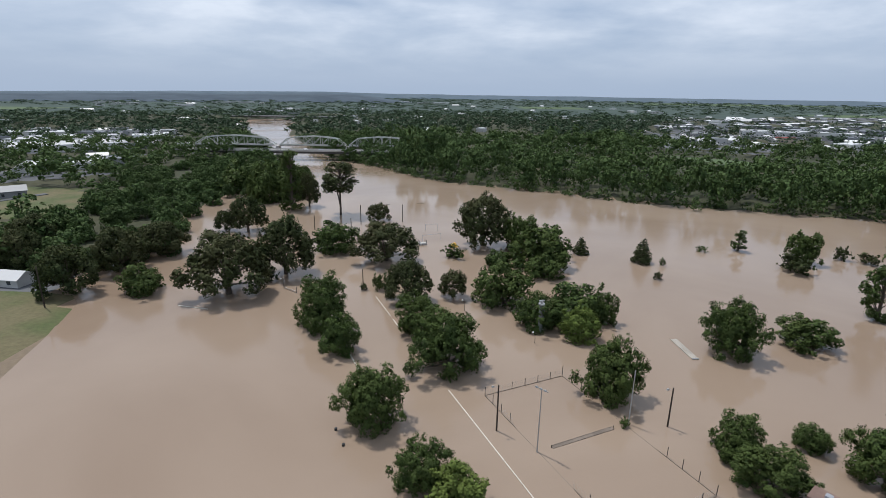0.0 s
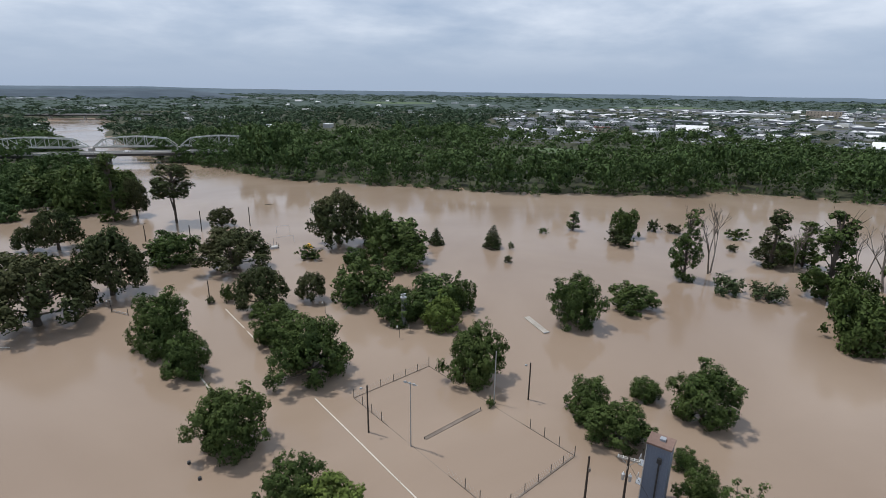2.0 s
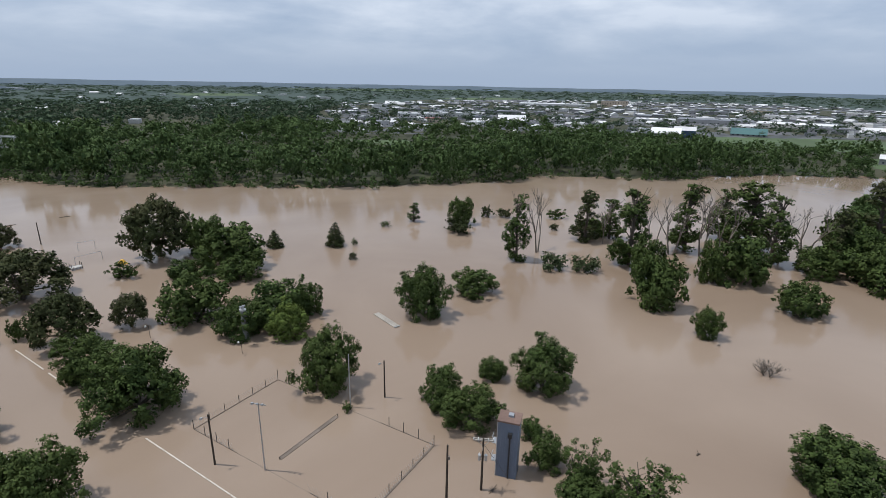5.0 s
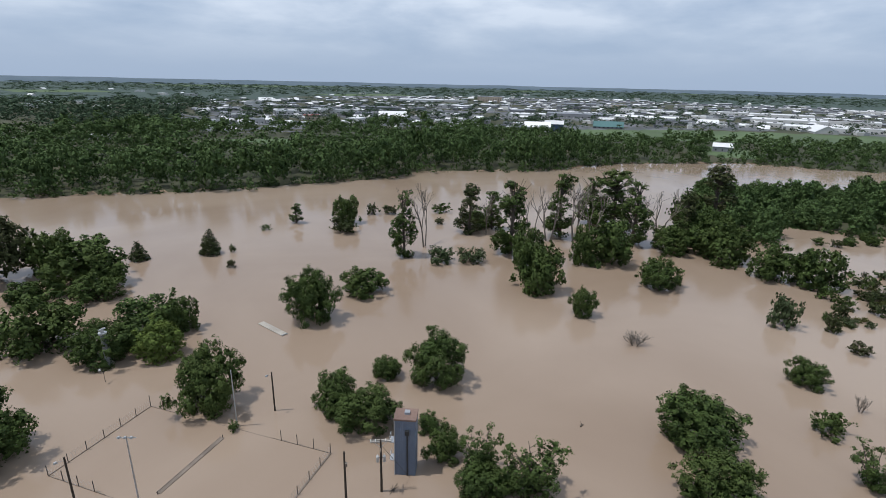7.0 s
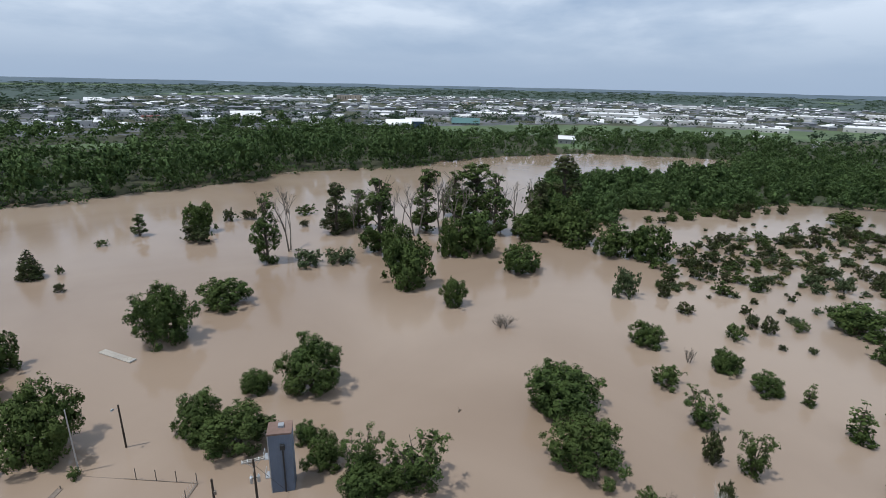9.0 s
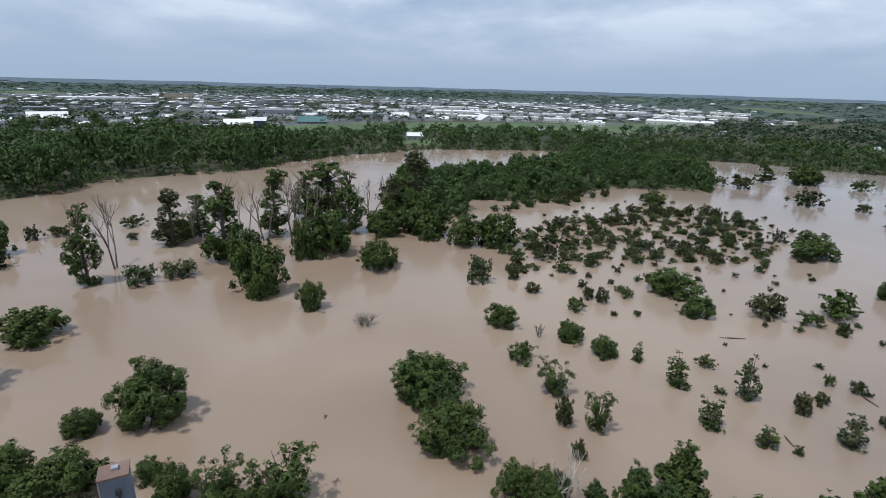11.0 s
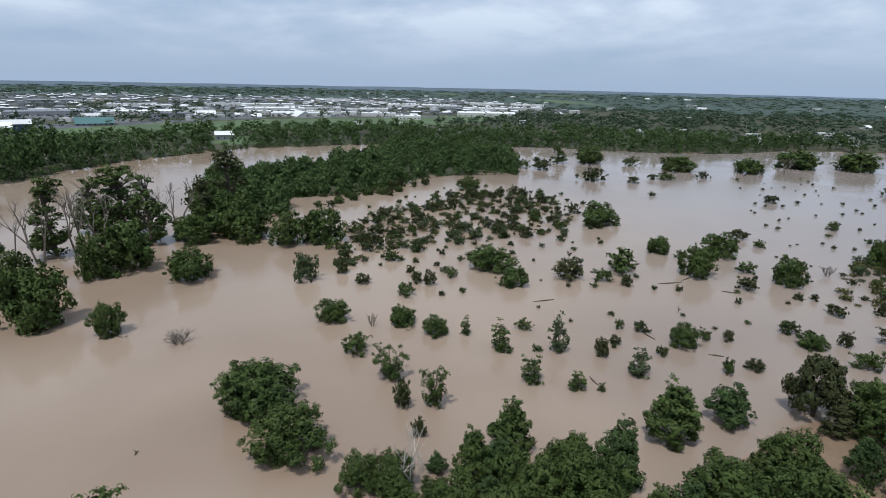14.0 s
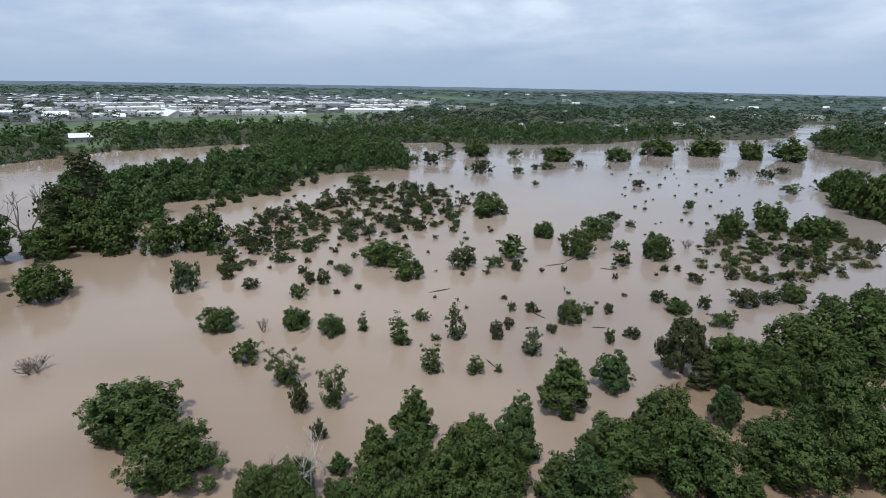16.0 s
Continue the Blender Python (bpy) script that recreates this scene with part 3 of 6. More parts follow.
def inner_sprays(centres, radii, reach, each, middle):
    """Large loose sprays inside every clump, which close the crown behind the outer leaves."""
    count = each * len(centres)
    which = np.repeat(np.arange(len(centres)), each)
    d = unit(rng.normal(size=(count, 3)))
    p = centres[which] + d * (radii[which] * reach * rng.uniform(0.25, 1.0, count))[:, None]
    n = unit(d + 0.8 * rng.normal(size=(count, 3)))
    a = unit(np.cross(n, rng.normal(size=(count, 3))))
    b = np.cross(n, a)
    s = radii[which] * rng.uniform(0.5, 0.95, count)
    long_, wide, bend = a * s[:, None], b * (s * 0.75)[:, None], n * (s * 0.2)[:, None]
    quad = np.stack([p - long_ * 0.5 - bend, p - wide * 0.5 + bend * 0.3, p + long_ * 0.5 - bend, p + wide * 0.5 + bend * 0.3], 1)
    soft = unit(d + 0.3 * unit(p - middle) + 0.4 * n)
    return quad.reshape(-1, 3), np.arange(count * 4).reshape(-1, 4), np.repeat(soft, 4, 0)


def crown_mesh(name, centres, radii, count, size, middle, core=0.74, tuft=0.45, each=14):
    v, f, n = shell_leaves(centres, radii, count, size, middle, tuft)
    v2, f2, n2 = inner_sprays(centres, radii, core, each, middle)
    return big_mesh(name, np.concatenate([v, v2]), np.concatenate([f, f2 + len(v)]), np.concatenate([n, n2]))


def limbs(geo, base, tips, r0, fork=0.4, wobble=0.12):
    """A trunk from base that forks into a limb to every tip."""
    base = Vector(base)
    mean = Vector(np.mean(tips, 0))
    crotch = base.lerp(Vector((base.x * 0.5 + mean.x * 0.5, base.y * 0.5 + mean.y * 0.5, mean.z)), fork)
    geo.tube(base - Vector((0, 0, 1.2)), base, r0 * 1.25, r0 * 1.1, 9)
    geo.tube(base, crotch, r0 * 1.1, r0 * 0.85, 9)
    for t in tips:
        t = Vector(t)
        knee = crotch.lerp(t, 0.5) + Vector(rng.normal(size=3)) * (t - crotch).length * wobble
        geo.tube(crotch, knee, r0 * 0.5, r0 * 0.3, 6)
        geo.tube(knee, t, r0 * 0.3, r0 * 0.08, 5)
    return geo


def dome(n, R, H, low=-0.75, spread=0.76, fat=(0.15, 0.33), leaders=4):
    """Clumps over an uneven dome of radius R and height H, the flood at z 0; small ones stand out, and leading shoots
    (leaders) run on past the dome and end in points."""
    c, r = [], []
    b = H / 1.7
    shift = rng.uniform(0, 50)
    for i in range(n):
        z = low + (1 - low) * ((i + 0.5) / n) ** 0.9
        a = i * 2.39996 + rng.uniform(-0.6, 0.6)
        q = math.sqrt(max(0.0, 1 - z * z)) if z > 0 else 1.0 + 0.42 * z
        swell = 1 + 0.55 * noise.noise((math.cos(a) * q * 1.5 + shift, math.sin(a) * q * 1.5, z * 1.5))
        small_one = z > -0.3 and rng.uniform() < 0.4
        k = (rng.uniform(0.8, 1.0) if small_one else rng.uniform(spread - 0.3, spread + 0.08)) * swell
        c.append((math.cos(a) * q * R * k, math.sin(a) * q * R * k, max(0.12 * b, 0.7 * b + z * b * k)))
        r.append(R * (rng.uniform(0.1, 0.2) if small_one else rng.uniform(*fat)))
    for i in range(leaders):
        a, lift = i * 2.39996 + shift, rng.uniform(0.35, 1.3)
        way = np.array((math.cos(a) * math.cos(lift) * R, math.sin(a) * math.cos(lift) * R, math.sin(lift) * b))
        reach = rng.uniform(0.95, 1.14)
        for u_ in (0.62, 0.76, 0.88, 0.98):
            p = way * u_ * reach + rng.normal(size=3) * 0.04 * R
            c.append((p[0], p[1], max(0.12 * b, 0.72 * b + p[2])))
            r.append(R * (0.24 - 0.16 * u_))
    for i in range(6):
        a = i * 1.05 + shift
        c.append((math.cos(a) * R * 0.36, math.sin(a) * R * 0.36, b * (0.7 if i % 2 else 1.05)))
        r.append(R * 0.3)
    c.append((0, 0, 0.75 * b))
    r.append(R * 0.4)
    c, r = np.array(c), np.array(r)
    r = np.minimum(r, np.maximum(1.12 * H - c[:, 2], 0.1 * R))
    return c, r


def tree_of(name, crown, trunk, leaf, bark, label, category, group):
    """A tree or shrub as a pattern, parked far under the ground plain until it is copied out."""
    ob = thing(name, 0, 0, 0, 0, label, category, group)
    if trunk is not None:
        part("trunk", trunk, bark, ob)
    if crown is not None:
        part("crown", crown, leaf, ob)
    return ob


IN_FLOOD = "trees and shrubs standing in the flood"
PATTERN = {}


def add_pattern(key, ob, R, H):
    PATTERN.setdefault(key, []).append((ob, R, H))


for key, n_made, leaves_, size_, tuft_ in (("broad", 7, 11000, 0.29, 0.48), ("broad_mid", 6, 4200, 0.5, 0.6), ("broad_far", 5, 1700, 0.78, 0.8)):
    for i in range(n_made):              # broad crowns down to the water
        c, r = dome(52, 5.0, 8.5, leaders=(2, 5, 0, 3)[i % 4])
        g = limbs(Geo(), (0, 0, 0), c[8:34:4] * 0.9, 0.3)
        cm = crown_mesh("crown", c, r, leaves_, size_, np.array((0, 0, 3.0)), 0.68, tuft_)
        add_pattern(key, tree_of("broadleaf_tree", cm, g, "leaf", "bark",
                                 "broadleaf tree in full leaf, its lower crown in the flood", "tree", IN_FLOOD), 5.0, 8.5)
c, r = dome(50, 4.6, 8.0)
add_pattern("bright", tree_of("broadleaf_tree", crown_mesh("crown", c, r, 6000, 0.38, np.array((0, 0, 2.8)), 0.74, 0.45),
                              limbs(Geo(), (0, 0, 0), c[8:30:4] * 0.9, 0.25), "leaf_bright", "bark",
                              "light green young broadleaf tree rising out of the flood", "tree", IN_FLOOD), 4.6, 8.0)
for i in range(4):                       # narrow trees with pointed leaders
    c, r = dome(40, 3.0, 8.5, -0.7, 0.74, (0.18, 0.36), 9)
    c[:, :2] *= np.clip(1.3 - 0.85 * c[:, 2:] / 8.5, 0.3, 1.2)
    r *= np.clip(1.25 - 0.6 * c[:, 2] / 8.5, 0.5, 1.1)
    add_pattern("upright", tree_of("broadleaf_tree", crown_mesh("crown", c, r, 6500, 0.3, np.array((0, 0, 3.0)), 0.66, 0.42),
                                   limbs(Geo(), (0, 0, 0), c[8:30:4] * 0.9, 0.2), "leaf_fresh" if i % 2 else "leaf", "bark",
                                   "narrow leafy tree with pointed leading shoots in the flood", "tree", IN_FLOOD), 3.2, 8.9)
for i in range(4):                       # fresh green trees of the bank
    c, r = dome(44, 4.4, 8.5, -0.6, 0.76, (0.13, 0.3), 8)
    c[:, :2] *= np.clip(1.2 - 0.5 * c[:, 2:] / 8.5, 0.5, 1.15)
    add_pattern("bank", tree_of("bank_tree", crown_mesh("crown", c, r, 6400, 0.31, np.array((0, 0, 3.0)), 0.7, 0.4),
                                limbs(Geo(), (0, 0, 0), c[8:30:4] * 0.9, 0.22), "leaf_fresh", "bark",
                                "fresh green leafy tree of the muddy bank", "tree", "trees of the muddy bank"), 4.4, 8.5)
for i in range(4):                       # oaks on a clear trunk
    n = 56
    a = np.arange(n) * 2.39996 + rng.uniform(-0.4, 0.4, n)
    z = (np.arange(n) + 0.5) / n
    q = np.sqrt(1 - (z * 0.97) ** 2)
    k = rng.uniform(0.5, 0.95, n)
    c = np.stack([np.cos(a) * q * 6.6 * k, np.sin(a) * q * 6.6 * k, 3.6 + z * 6.6 * (0.72 + 0.28 * k)], 1)
    r = rng.uniform(1.0, 1.9, n)
    c[:, 2] -= rng.uniform(0, 1.3, n) * (1.2 - z)
    cm = crown_mesh("crown", c, r, 7000, 0.46, np.array((0, 0, 5.0)), 0.74, 0.55)
    oak = tree_of("spreading_oak", cm, Geo().tube((0, 0, -1.2), (0, 0, 2.0), 0.6, 0.42, 9), "leaf_dark", "bark",
                  "dark spreading oak on a forked trunk in the flood", "tree", IN_FLOOD)
    for t in c[::6] * (0.92, 0.92, 0.97):
        knee = Vector((0, 0, 1.9)).lerp(Vector(t), 0.5) + Vector(rng.normal(size=3)) * 0.5
        part("limb", Geo().tube((0, 0, 1.9), knee, 0.26, 0.15, 6).tube(knee, t, 0.15, 0.04, 5), "bark", oak)
    add_pattern("oak", oak, 7.6, 11.6)
for i in range(7):                       # tall ragged cottonwoods; the last ones leafy only at the top
    high = i > 4
    n = 42
    z = np.sort(rng.uniform(0.5 if high else 0.06, 0.95, n))
    a = rng.uniform(0, 6.28, n)
    if high:
        rad = 4.3 * np.sqrt(np.clip(1 - ((z - 0.72) / 0.3) ** 2, 0.1, 1)) * rng.uniform(0.3, 0.9, n)
    else:
        rad = 3.2 * (0.6 + 0.4 * np.sin(np.clip(z * 1.6, 0, 1) * np.pi)) * rng.uniform(0.35, 1.0, n) * (1.08 - 0.3 * z)
    c = np.stack([np.cos(a) * rad, np.sin(a) * rad, z * 18.6], 1)
    r = rng.uniform(0.6, 1.35, n) * (1.15 - 0.25 * z)
    g = Geo()
    lean = rng.uniform(-0.6, 0.6, 2)
    thick_ = 0.24 if high else 0.4
    g.tube((0, 0, -1.5), (lean[0] * 0.5, lean[1] * 0.5, 9), thick_, thick_ * 0.7, 9)
    g.tube((lean[0] * 0.5, lean[1] * 0.5, 9), (lean[0], lean[1], 18), thick_ * 0.7, 0.06, 7)
    if high:
        g.tube((0.05, 0, 3.5), (1.8, 0.4, 12), 0.17, 0.11, 8)
    for t in c:
        z0 = max(8.0 if high else 0.5, t[2] - 2.6)
        g.tube((lean[0] * z0 / 18, lean[1] * z0 / 18, z0), t, 0.13, 0.04, 5)
    for s in range(7):                   # bare twigs over the top
        t = rng.uniform(-2.8, 2.8, 2)
        g.tube((lean[0] * 0.7, lean[1] * 0.7, 13.0), (t[0], t[1], rng.uniform(16, 20)), 0.09, 0.02, 4)
    cm = crown_mesh("crown", c, r, 4600, 0.44, np.array((0, 0, 9.0)), 0.42, 0.5)
    add_pattern("high" if high else "tall", tree_of("cottonwood_tree", cm, g, "leaf_dark" if i % 3 == 2 else "leaf", "bark",
                "tall cottonwood on a long bare forked trunk in the flood" if high else
                "tall ragged cottonwood with bare branch ends in the flood", "tree", IN_FLOOD), 4.6 if high else 3.9, 20.0)
for i in range(2):                       # young cypresses
    n = 24
    z = np.linspace(0.06, 0.95, n)
    a = np.arange(n) * 2.39996
    rad = 2.1 * (1 - z) * 0.55
    c = np.stack([np.cos(a) * rad, np.sin(a) * rad, z * 7.0], 1)
    r = 0.3 + 1.05 * (1 - z) * rng.uniform(0.75, 1.1, n)
    g = Geo().tube((0, 0, -1), (0, 0, 6.8), 0.16, 0.03, 7)
    add_pattern("conifer", tree_of("cypress_tree", crown_mesh("crown", c, r, 2200, 0.3, np.array((0, 0, 2.0)), 0.8, 0.26), g, "leaf_dark", "bark",
                                   "small dark conical cypress rising from the flood", "tree", IN_FLOOD), 2.2, 6.6)
for key, n_made, leaves_, size_ in (("shrub", 6, 1000, 0.27), ("shrub_far", 5, 330, 0.42)):
    for i in range(n_made):              # drowned shrubs
        c, r = dome(17, 2.0, 3.0, -0.75, 0.7, (0.18, 0.34), (5, 9, 3)[i % 3])
        c[:, :2] *= (1.15, 0.9)
        g = Geo()
        for t in c[::4]:
            g.tube((0, 0, -0.5), t * 1.06, 0.05, 0.02, 4)
        add_pattern(key, tree_of("shrub", crown_mesh("crown", c, r, leaves_, size_, np.array((0, 0, 1.0)), 0.66, 0.27), g,
                                 "leaf_dark" if i % 3 else "leaf", "bark", "dark green shrub, half drowned in the flood", "shrub", IN_FLOOD), 2.3, 3.1)
for i in range(3):                       # sedge and young willow just over the water
    c, r = dome(10, 1.6, 1.2, -0.5, 0.8, (0.22, 0.36))
    add_pattern("reed", tree_of("sedge_clump", crown_mesh("crown", c, r, 260, 0.3, np.array((0, 0, 0.3)), 0.5, 0.22), None, "leaf_olive", "bark",
                                "low olive-green clump of sedge in the shallows", "sedge", IN_FLOOD), 1.8, 1.3)
for i in range(2):
    c, r = dome(16, 3.0, 3.6, -0.75, 0.75, (0.25, 0.42))
    g = Geo()
    for t in c[::3]:
        g.tube((0, 0, -0.5), t, 0.06, 0.02, 4)
    add_pattern("grey", tree_of("willow_shrub", crown_mesh("crown", c, r, 800, 0.36, np.array((0, 0, 1.0)), 0.62, 0.34), g, "leaf_grey", "bark",
                                "grey-green willow shrub spreading low over the flood", "shrub", IN_FLOOD), 3.3, 3.8)
for i in range(3):                       # open ragged trees of several stems
    g, c, r = Geo(), [], []
    for s in range(6):
        a = s * 1.05 + rng.uniform(-0.3, 0.3)
        reach, top_ = rng.uniform(1.4, 3.0), rng.uniform(6.0, 10.0)
        tip = Vector((math.cos(a) * reach, math.sin(a) * reach, top_))
        knee = Vector((tip.x * 0.35, tip.y * 0.35, top_ * 0.45))
        g.tube((0, 0, -1), knee, 0.16, 0.1, 7)
        g.tube(knee, tip, 0.1, 0.02, 5)
        for z in np.arange(0.8, top_, 0.75):
            u_ = z / top_
            w_ = rng.uniform(0.2, 1.4)
            t_ = rng.uniform(0, 6.28)
            c.append((tip.x * u_ + math.cos(t_) * w_, tip.y * u_ + math.sin(t_) * w_, z + 0.3))
            r.append(rng.uniform(0.4, 0.9) * (1.2 - 0.6 * u_))
            g.tube((tip.x * u_ * 0.85, tip.y * u_ * 0.85, max(0.0, z - 0.5)), c[-1], 0.03, 0.012, 4)
    add_pattern("ragged", tree_of("broadleaf_tree", crown_mesh("crown", np.array(c), np.array(r), 4200, 0.25, np.array((0, 0, 4.0)), 0.4, 0.34), g,
                                  "leaf", "bark", "open ragged tree of several thin stems in the flood", "tree", IN_FLOOD), 3.6, 10.0)
for i in range(4):                       # thin saplings, leafy up several stems
    g = Geo()
    c, r = [], []
    for s in range(5):
        t = rng.uniform(-1.0, 1.0, 2) * (0.9 if s else 0.2)
        top_ = rng.uniform(3.2, 5.6) if s else 5.9
        g.tube((t[0] * 0.15, t[1] * 0.15, -0.6), (t[0] * 0.7, t[1] * 0.7, top_ * 0.55), 0.07, 0.045, 5)
        g.tube((t[0] * 0.7, t[1] * 0.7, top_ * 0.55), (t[0], t[1], top_), 0.045, 0.012, 4)
        for z in np.arange(0.25, top_, 0.55):
            u_ = z / top_
            wide_ = 0.95 * math.sin(min(1.0, 0.35 + u_) * 2.4) * rng.uniform(0.4, 1.0)
            a = rng.uniform(0, 6.28)
            c.append((t[0] * (0.3 + 0.7 * u_) + math.cos(a) * wide_, t[1] * (0.3 + 0.7 * u_) + math.sin(a) * wide_, z))
            r.append(rng.uniform(0.32, 0.6) * (1.15 - 0.65 * u_))
            g.tube((t[0] * u_ * 0.8, t[1] * u_ * 0.8, max(0, z - 0.4)), c[-1], 0.02, 0.01, 4)
    add_pattern("thin", tree_of("sapling", crown_mesh("crown", np.array(c), np.array(r), 1100, 0.27, np.array((0, 0, 2.0)), 0.5, 0.24), g,
                                "leaf_grey" if i == 2 else "leaf", "bark", "thin ragged sapling with open twigs in the flood", "sapling", IN_FLOOD), 1.9, 6.0)
for i in range(4):                       # tips of drowned shrubs
    c, r = dome(7, 1.0, 1.0, -0.6, 0.75, (0.3, 0.5))
    add_pattern("tip", tree_of("drowned_shrub", crown_mesh("crown", c, r, 150, 0.27, np.array((0, 0, 0.4)), 0.55, 0.2), None,
                               "leaf_grey" if i == 3 else "leaf_dark", "bark", "tip of a drowned shrub just above the flood", "shrub", IN_FLOOD), 1.15, 1.1)


def bare(seed, H, R, stems):
    """Dead branches: forking stems that thin upwards."""
    g, k = Geo(), np.random.default_rng(seed)

    def grow(p, d, length, r, depth):
        q = p + d * length
        g.tube(p, q, r, r * 0.62, 6 if depth > 1 else 4)
        if depth:
            for _ in range(int(k.integers(2, 4))):
                turn = Vector(k.normal(size=3)) * 0.42
                grow(q, (d + turn + Vector((0, 0, 0.22))).normalized(), length * k.uniform(0.55, 0.8), r * 0.6, depth - 1)

    for s in range(stems):
        a = 6.28 * s / stems + k.uniform(0, 1)
        lean_ = Vector((math.cos(a) * 0.22, math.sin(a) * 0.22, 1)).normalized()
        p = Vector((math.cos(a) * R * 0.12 * (stems > 1), math.sin(a) * R * 0.12 * (stems > 1), -0.8))
        grow(p, lean_, H * 0.38, H * 0.019 + 0.035, 4)
    return g


for i in range(3):
    add_pattern("dead", tree_of("dead_tree", None, bare(30 + i, 16, 4, 2), "leaf", "deadwood",
                                "bare grey dead tree standing in the flood", "dead tree", IN_FLOOD), 5.0, 18.0)
add_pattern("pale", tree_of("dead_tree", None, bare(52, 16, 3, 3), "leaf", "palewood",
                            "pale bleached dead tree before green trees on the bank", "dead tree", IN_FLOOD), 4.0, 18.0)
add_pattern("brush", tree_of("dead_shrub", None, bare(41, 3.2, 2, 7), "leaf", "deadwood",
                             "leafless drowned shrub with bleached twigs", "dead shrub", IN_FLOOD), 2.4, 3.6)
for i in range(5):                       # woodland trees, plainer
    c, r = dome(34, 5.0, 8.8, -0.75, 0.74, (0.18, 0.36), 3)
    g = limbs(Geo(), (0, 0, 0), c[4:22:5], 0.28, 0.5)
    cm = crown_mesh("crown", c, r, 1300, 0.78, np.array((0, 0, 3.6)), 0.74, 0.7)
    add_pattern("wood", tree_of("woodland_tree", cm, g, "leaf_wood", "bark", "tall leafy tree of the riverside wood", "tree",
                                "trees of the riverside woods"), 5.2, 8.9)

used = {}
TURN = np.random.default_rng(5)


def plant(key, x, y, a, h, label=""):
    """Set a tree of that kind at x, y: crown half-width a and height h in metres."""
    away = math.hypot(x - 10, y)
    stock_key = key
    if key == "broad" and away > 125:
        stock_key = "broad_mid" if away < 215 else "broad_far"
    elif key == "broad" and h > 1.95 * a and y < 5:
        stock_key = "upright"
    elif key == "shrub" and away > 150:
        stock_key = "shrub_far"
    stock = PATTERN[stock_key]
    n = used.get(stock_key, 0)
    used[stock_key] = n + 1
    ob, R, H = stock[n % len(stock)]
    z = max(0.0, float(land_height(np.array([x]), np.array([y]))[0])) if key == "wood" or in_poly(np.array([x]), np.array([y]), BANK)[0] else 0.0
    sx = a / R
    sink = 0.07 * h if key in ("broad", "bright", "shrub", "grey", "tip", "wood") else 0.05
    m = pose(x, y, z - sink, 0, 0, float(TURN.uniform(0, 360))) @ Matrix.Diagonal((sx * TURN.uniform(0.95, 1.05), sx * TURN.uniform(0.95, 1.05), (h + sink) / H, 1))
    if n < len(stock):
        ob.matrix_basis = m
        made = ob
    else:
        made = copy_thing(ob, m)
        made.matrix_basis = m
    if label:
        made["label"] = label
    return made

plant("broad", -29.9, 117.8, 6.9, 12.5)
plant("broad", -22.9, 104.8, 4.8, 8.5)
plant("broad", -5.5, 115.0, 6.4, 9.4)
plant("broad", 1.4, 98.1, 7.8, 11.9)
plant("broad", -12.3, 78.3, 5.7, 10.8)
plant("broad", -2.6, 63.4, 4.2, 7.2)
plant("bright", 2.7, 60.0, 4.4, 5.7)
plant("broad", 32.9, 88.1, 5.9, 12.0)
plant("broad", 48.2, 71.5, 4.3, 6.8)
plant("broad", 49.7, 63.7, 5.5, 6.4)
plant("broad", 61.8, 73.2, 3.2, 4.3)
plant("broad", 68.0, 65.4, 6.1, 9.4)
plant("broad", 66.0, 106.0, 6.6, 13.2)
plant("broad", 85.6, 110.9, 6.1, 6.3)
plant("broad", 17.0, 133.3, 7.5, 11.2)
plant("broad", 18.6, 165.4, 4.9, 5.7)
plant("broad", 24.6, 120.0, 6.3, 7.9)
plant("broad", 34.2, 123.8, 7.5, 8.7)
plant("bright", 32.6, 112.5, 4.7, 7.7)
plant("broad", 40.7, 121.9, 3.6, 8.7)
plant("oak", 15.2, 190.5, 12.2, 20.7)
plant("broad", 28.9, 184.8, 6.5, 13.3)
plant("broad", 33.6, 169.5, 9.9, 13.1)
plant("broad", 32.9, 155.9, 5.8, 6.8)
plant("oak", 3.2, 137.6, 4.7, 8.2)
plant("oak", -9.9, 135.1, 7.4, 12.1)
plant("shrub", -18.9, 142.6, 2.4, 4.9)
plant("oak", -19.7, 170.3, 12.5, 13.8)
plant("broad", -40.2, 182.2, 8.2, 10.5)
plant("shrub", 4.2, 174.7, 4.8, 4.7)
plant("oak", -29.6, 228.9, 5.7, 8.2)
plant("high", -48.5, 238.3, 10.8, 26.8)
plant("oak", -67.9, 256.6, 6.6, 17.0)
plant("tall", -73.9, 247.4, 6.6, 31.0)
plant("oak", -50.0, 155.5, 10.2, 19.0)
plant("shrub", -52.8, 148.8, 2.7, 4.9)
plant("oak", -61.3, 138.1, 13.4, 18.5)
plant("broad", -86.7, 138.5, 6.1, 7.5)
plant("oak", -105.7, 136.5, 8.8, 15.0)
plant("oak", -133.6, 154.8, 8.1, 13.9)
plant("oak", -102.9, 156.0, 9.1, 14.9)
plant("oak", -98.9, 174.4, 9.0, 12.3)
plant("oak", -90.5, 207.8, 4.7, 9.1)
plant("oak", -80.6, 206.5, 8.8, 15.4)
plant("oak", -148.5, 179.0, 9.2, 12.6)
plant("ragged", 53.6, 42.1, 3.6, 10.6)
plant("ragged", 56.6, 34.4, 5.4, 10.8)
plant("ragged", 54.2, 36.8, 3.4, 6.2)
plant("broad", 51.1, 39.9, 4.0, 5.2)
plant("broad", 55.6, 55.1, 2.1, 3.0)
plant("broad", 52.8, 48.8, 2.9, 4.9)
plant("broad", 85.4, 21.0, 7.2, 8.3)
plant("broad", 73.0, 14.0, 5.5, 7.6)
plant("tall", 115.2, 125.9, 4.9, 24.7)
plant("dead", 127.4, 128.6, 5.0, 23.6)
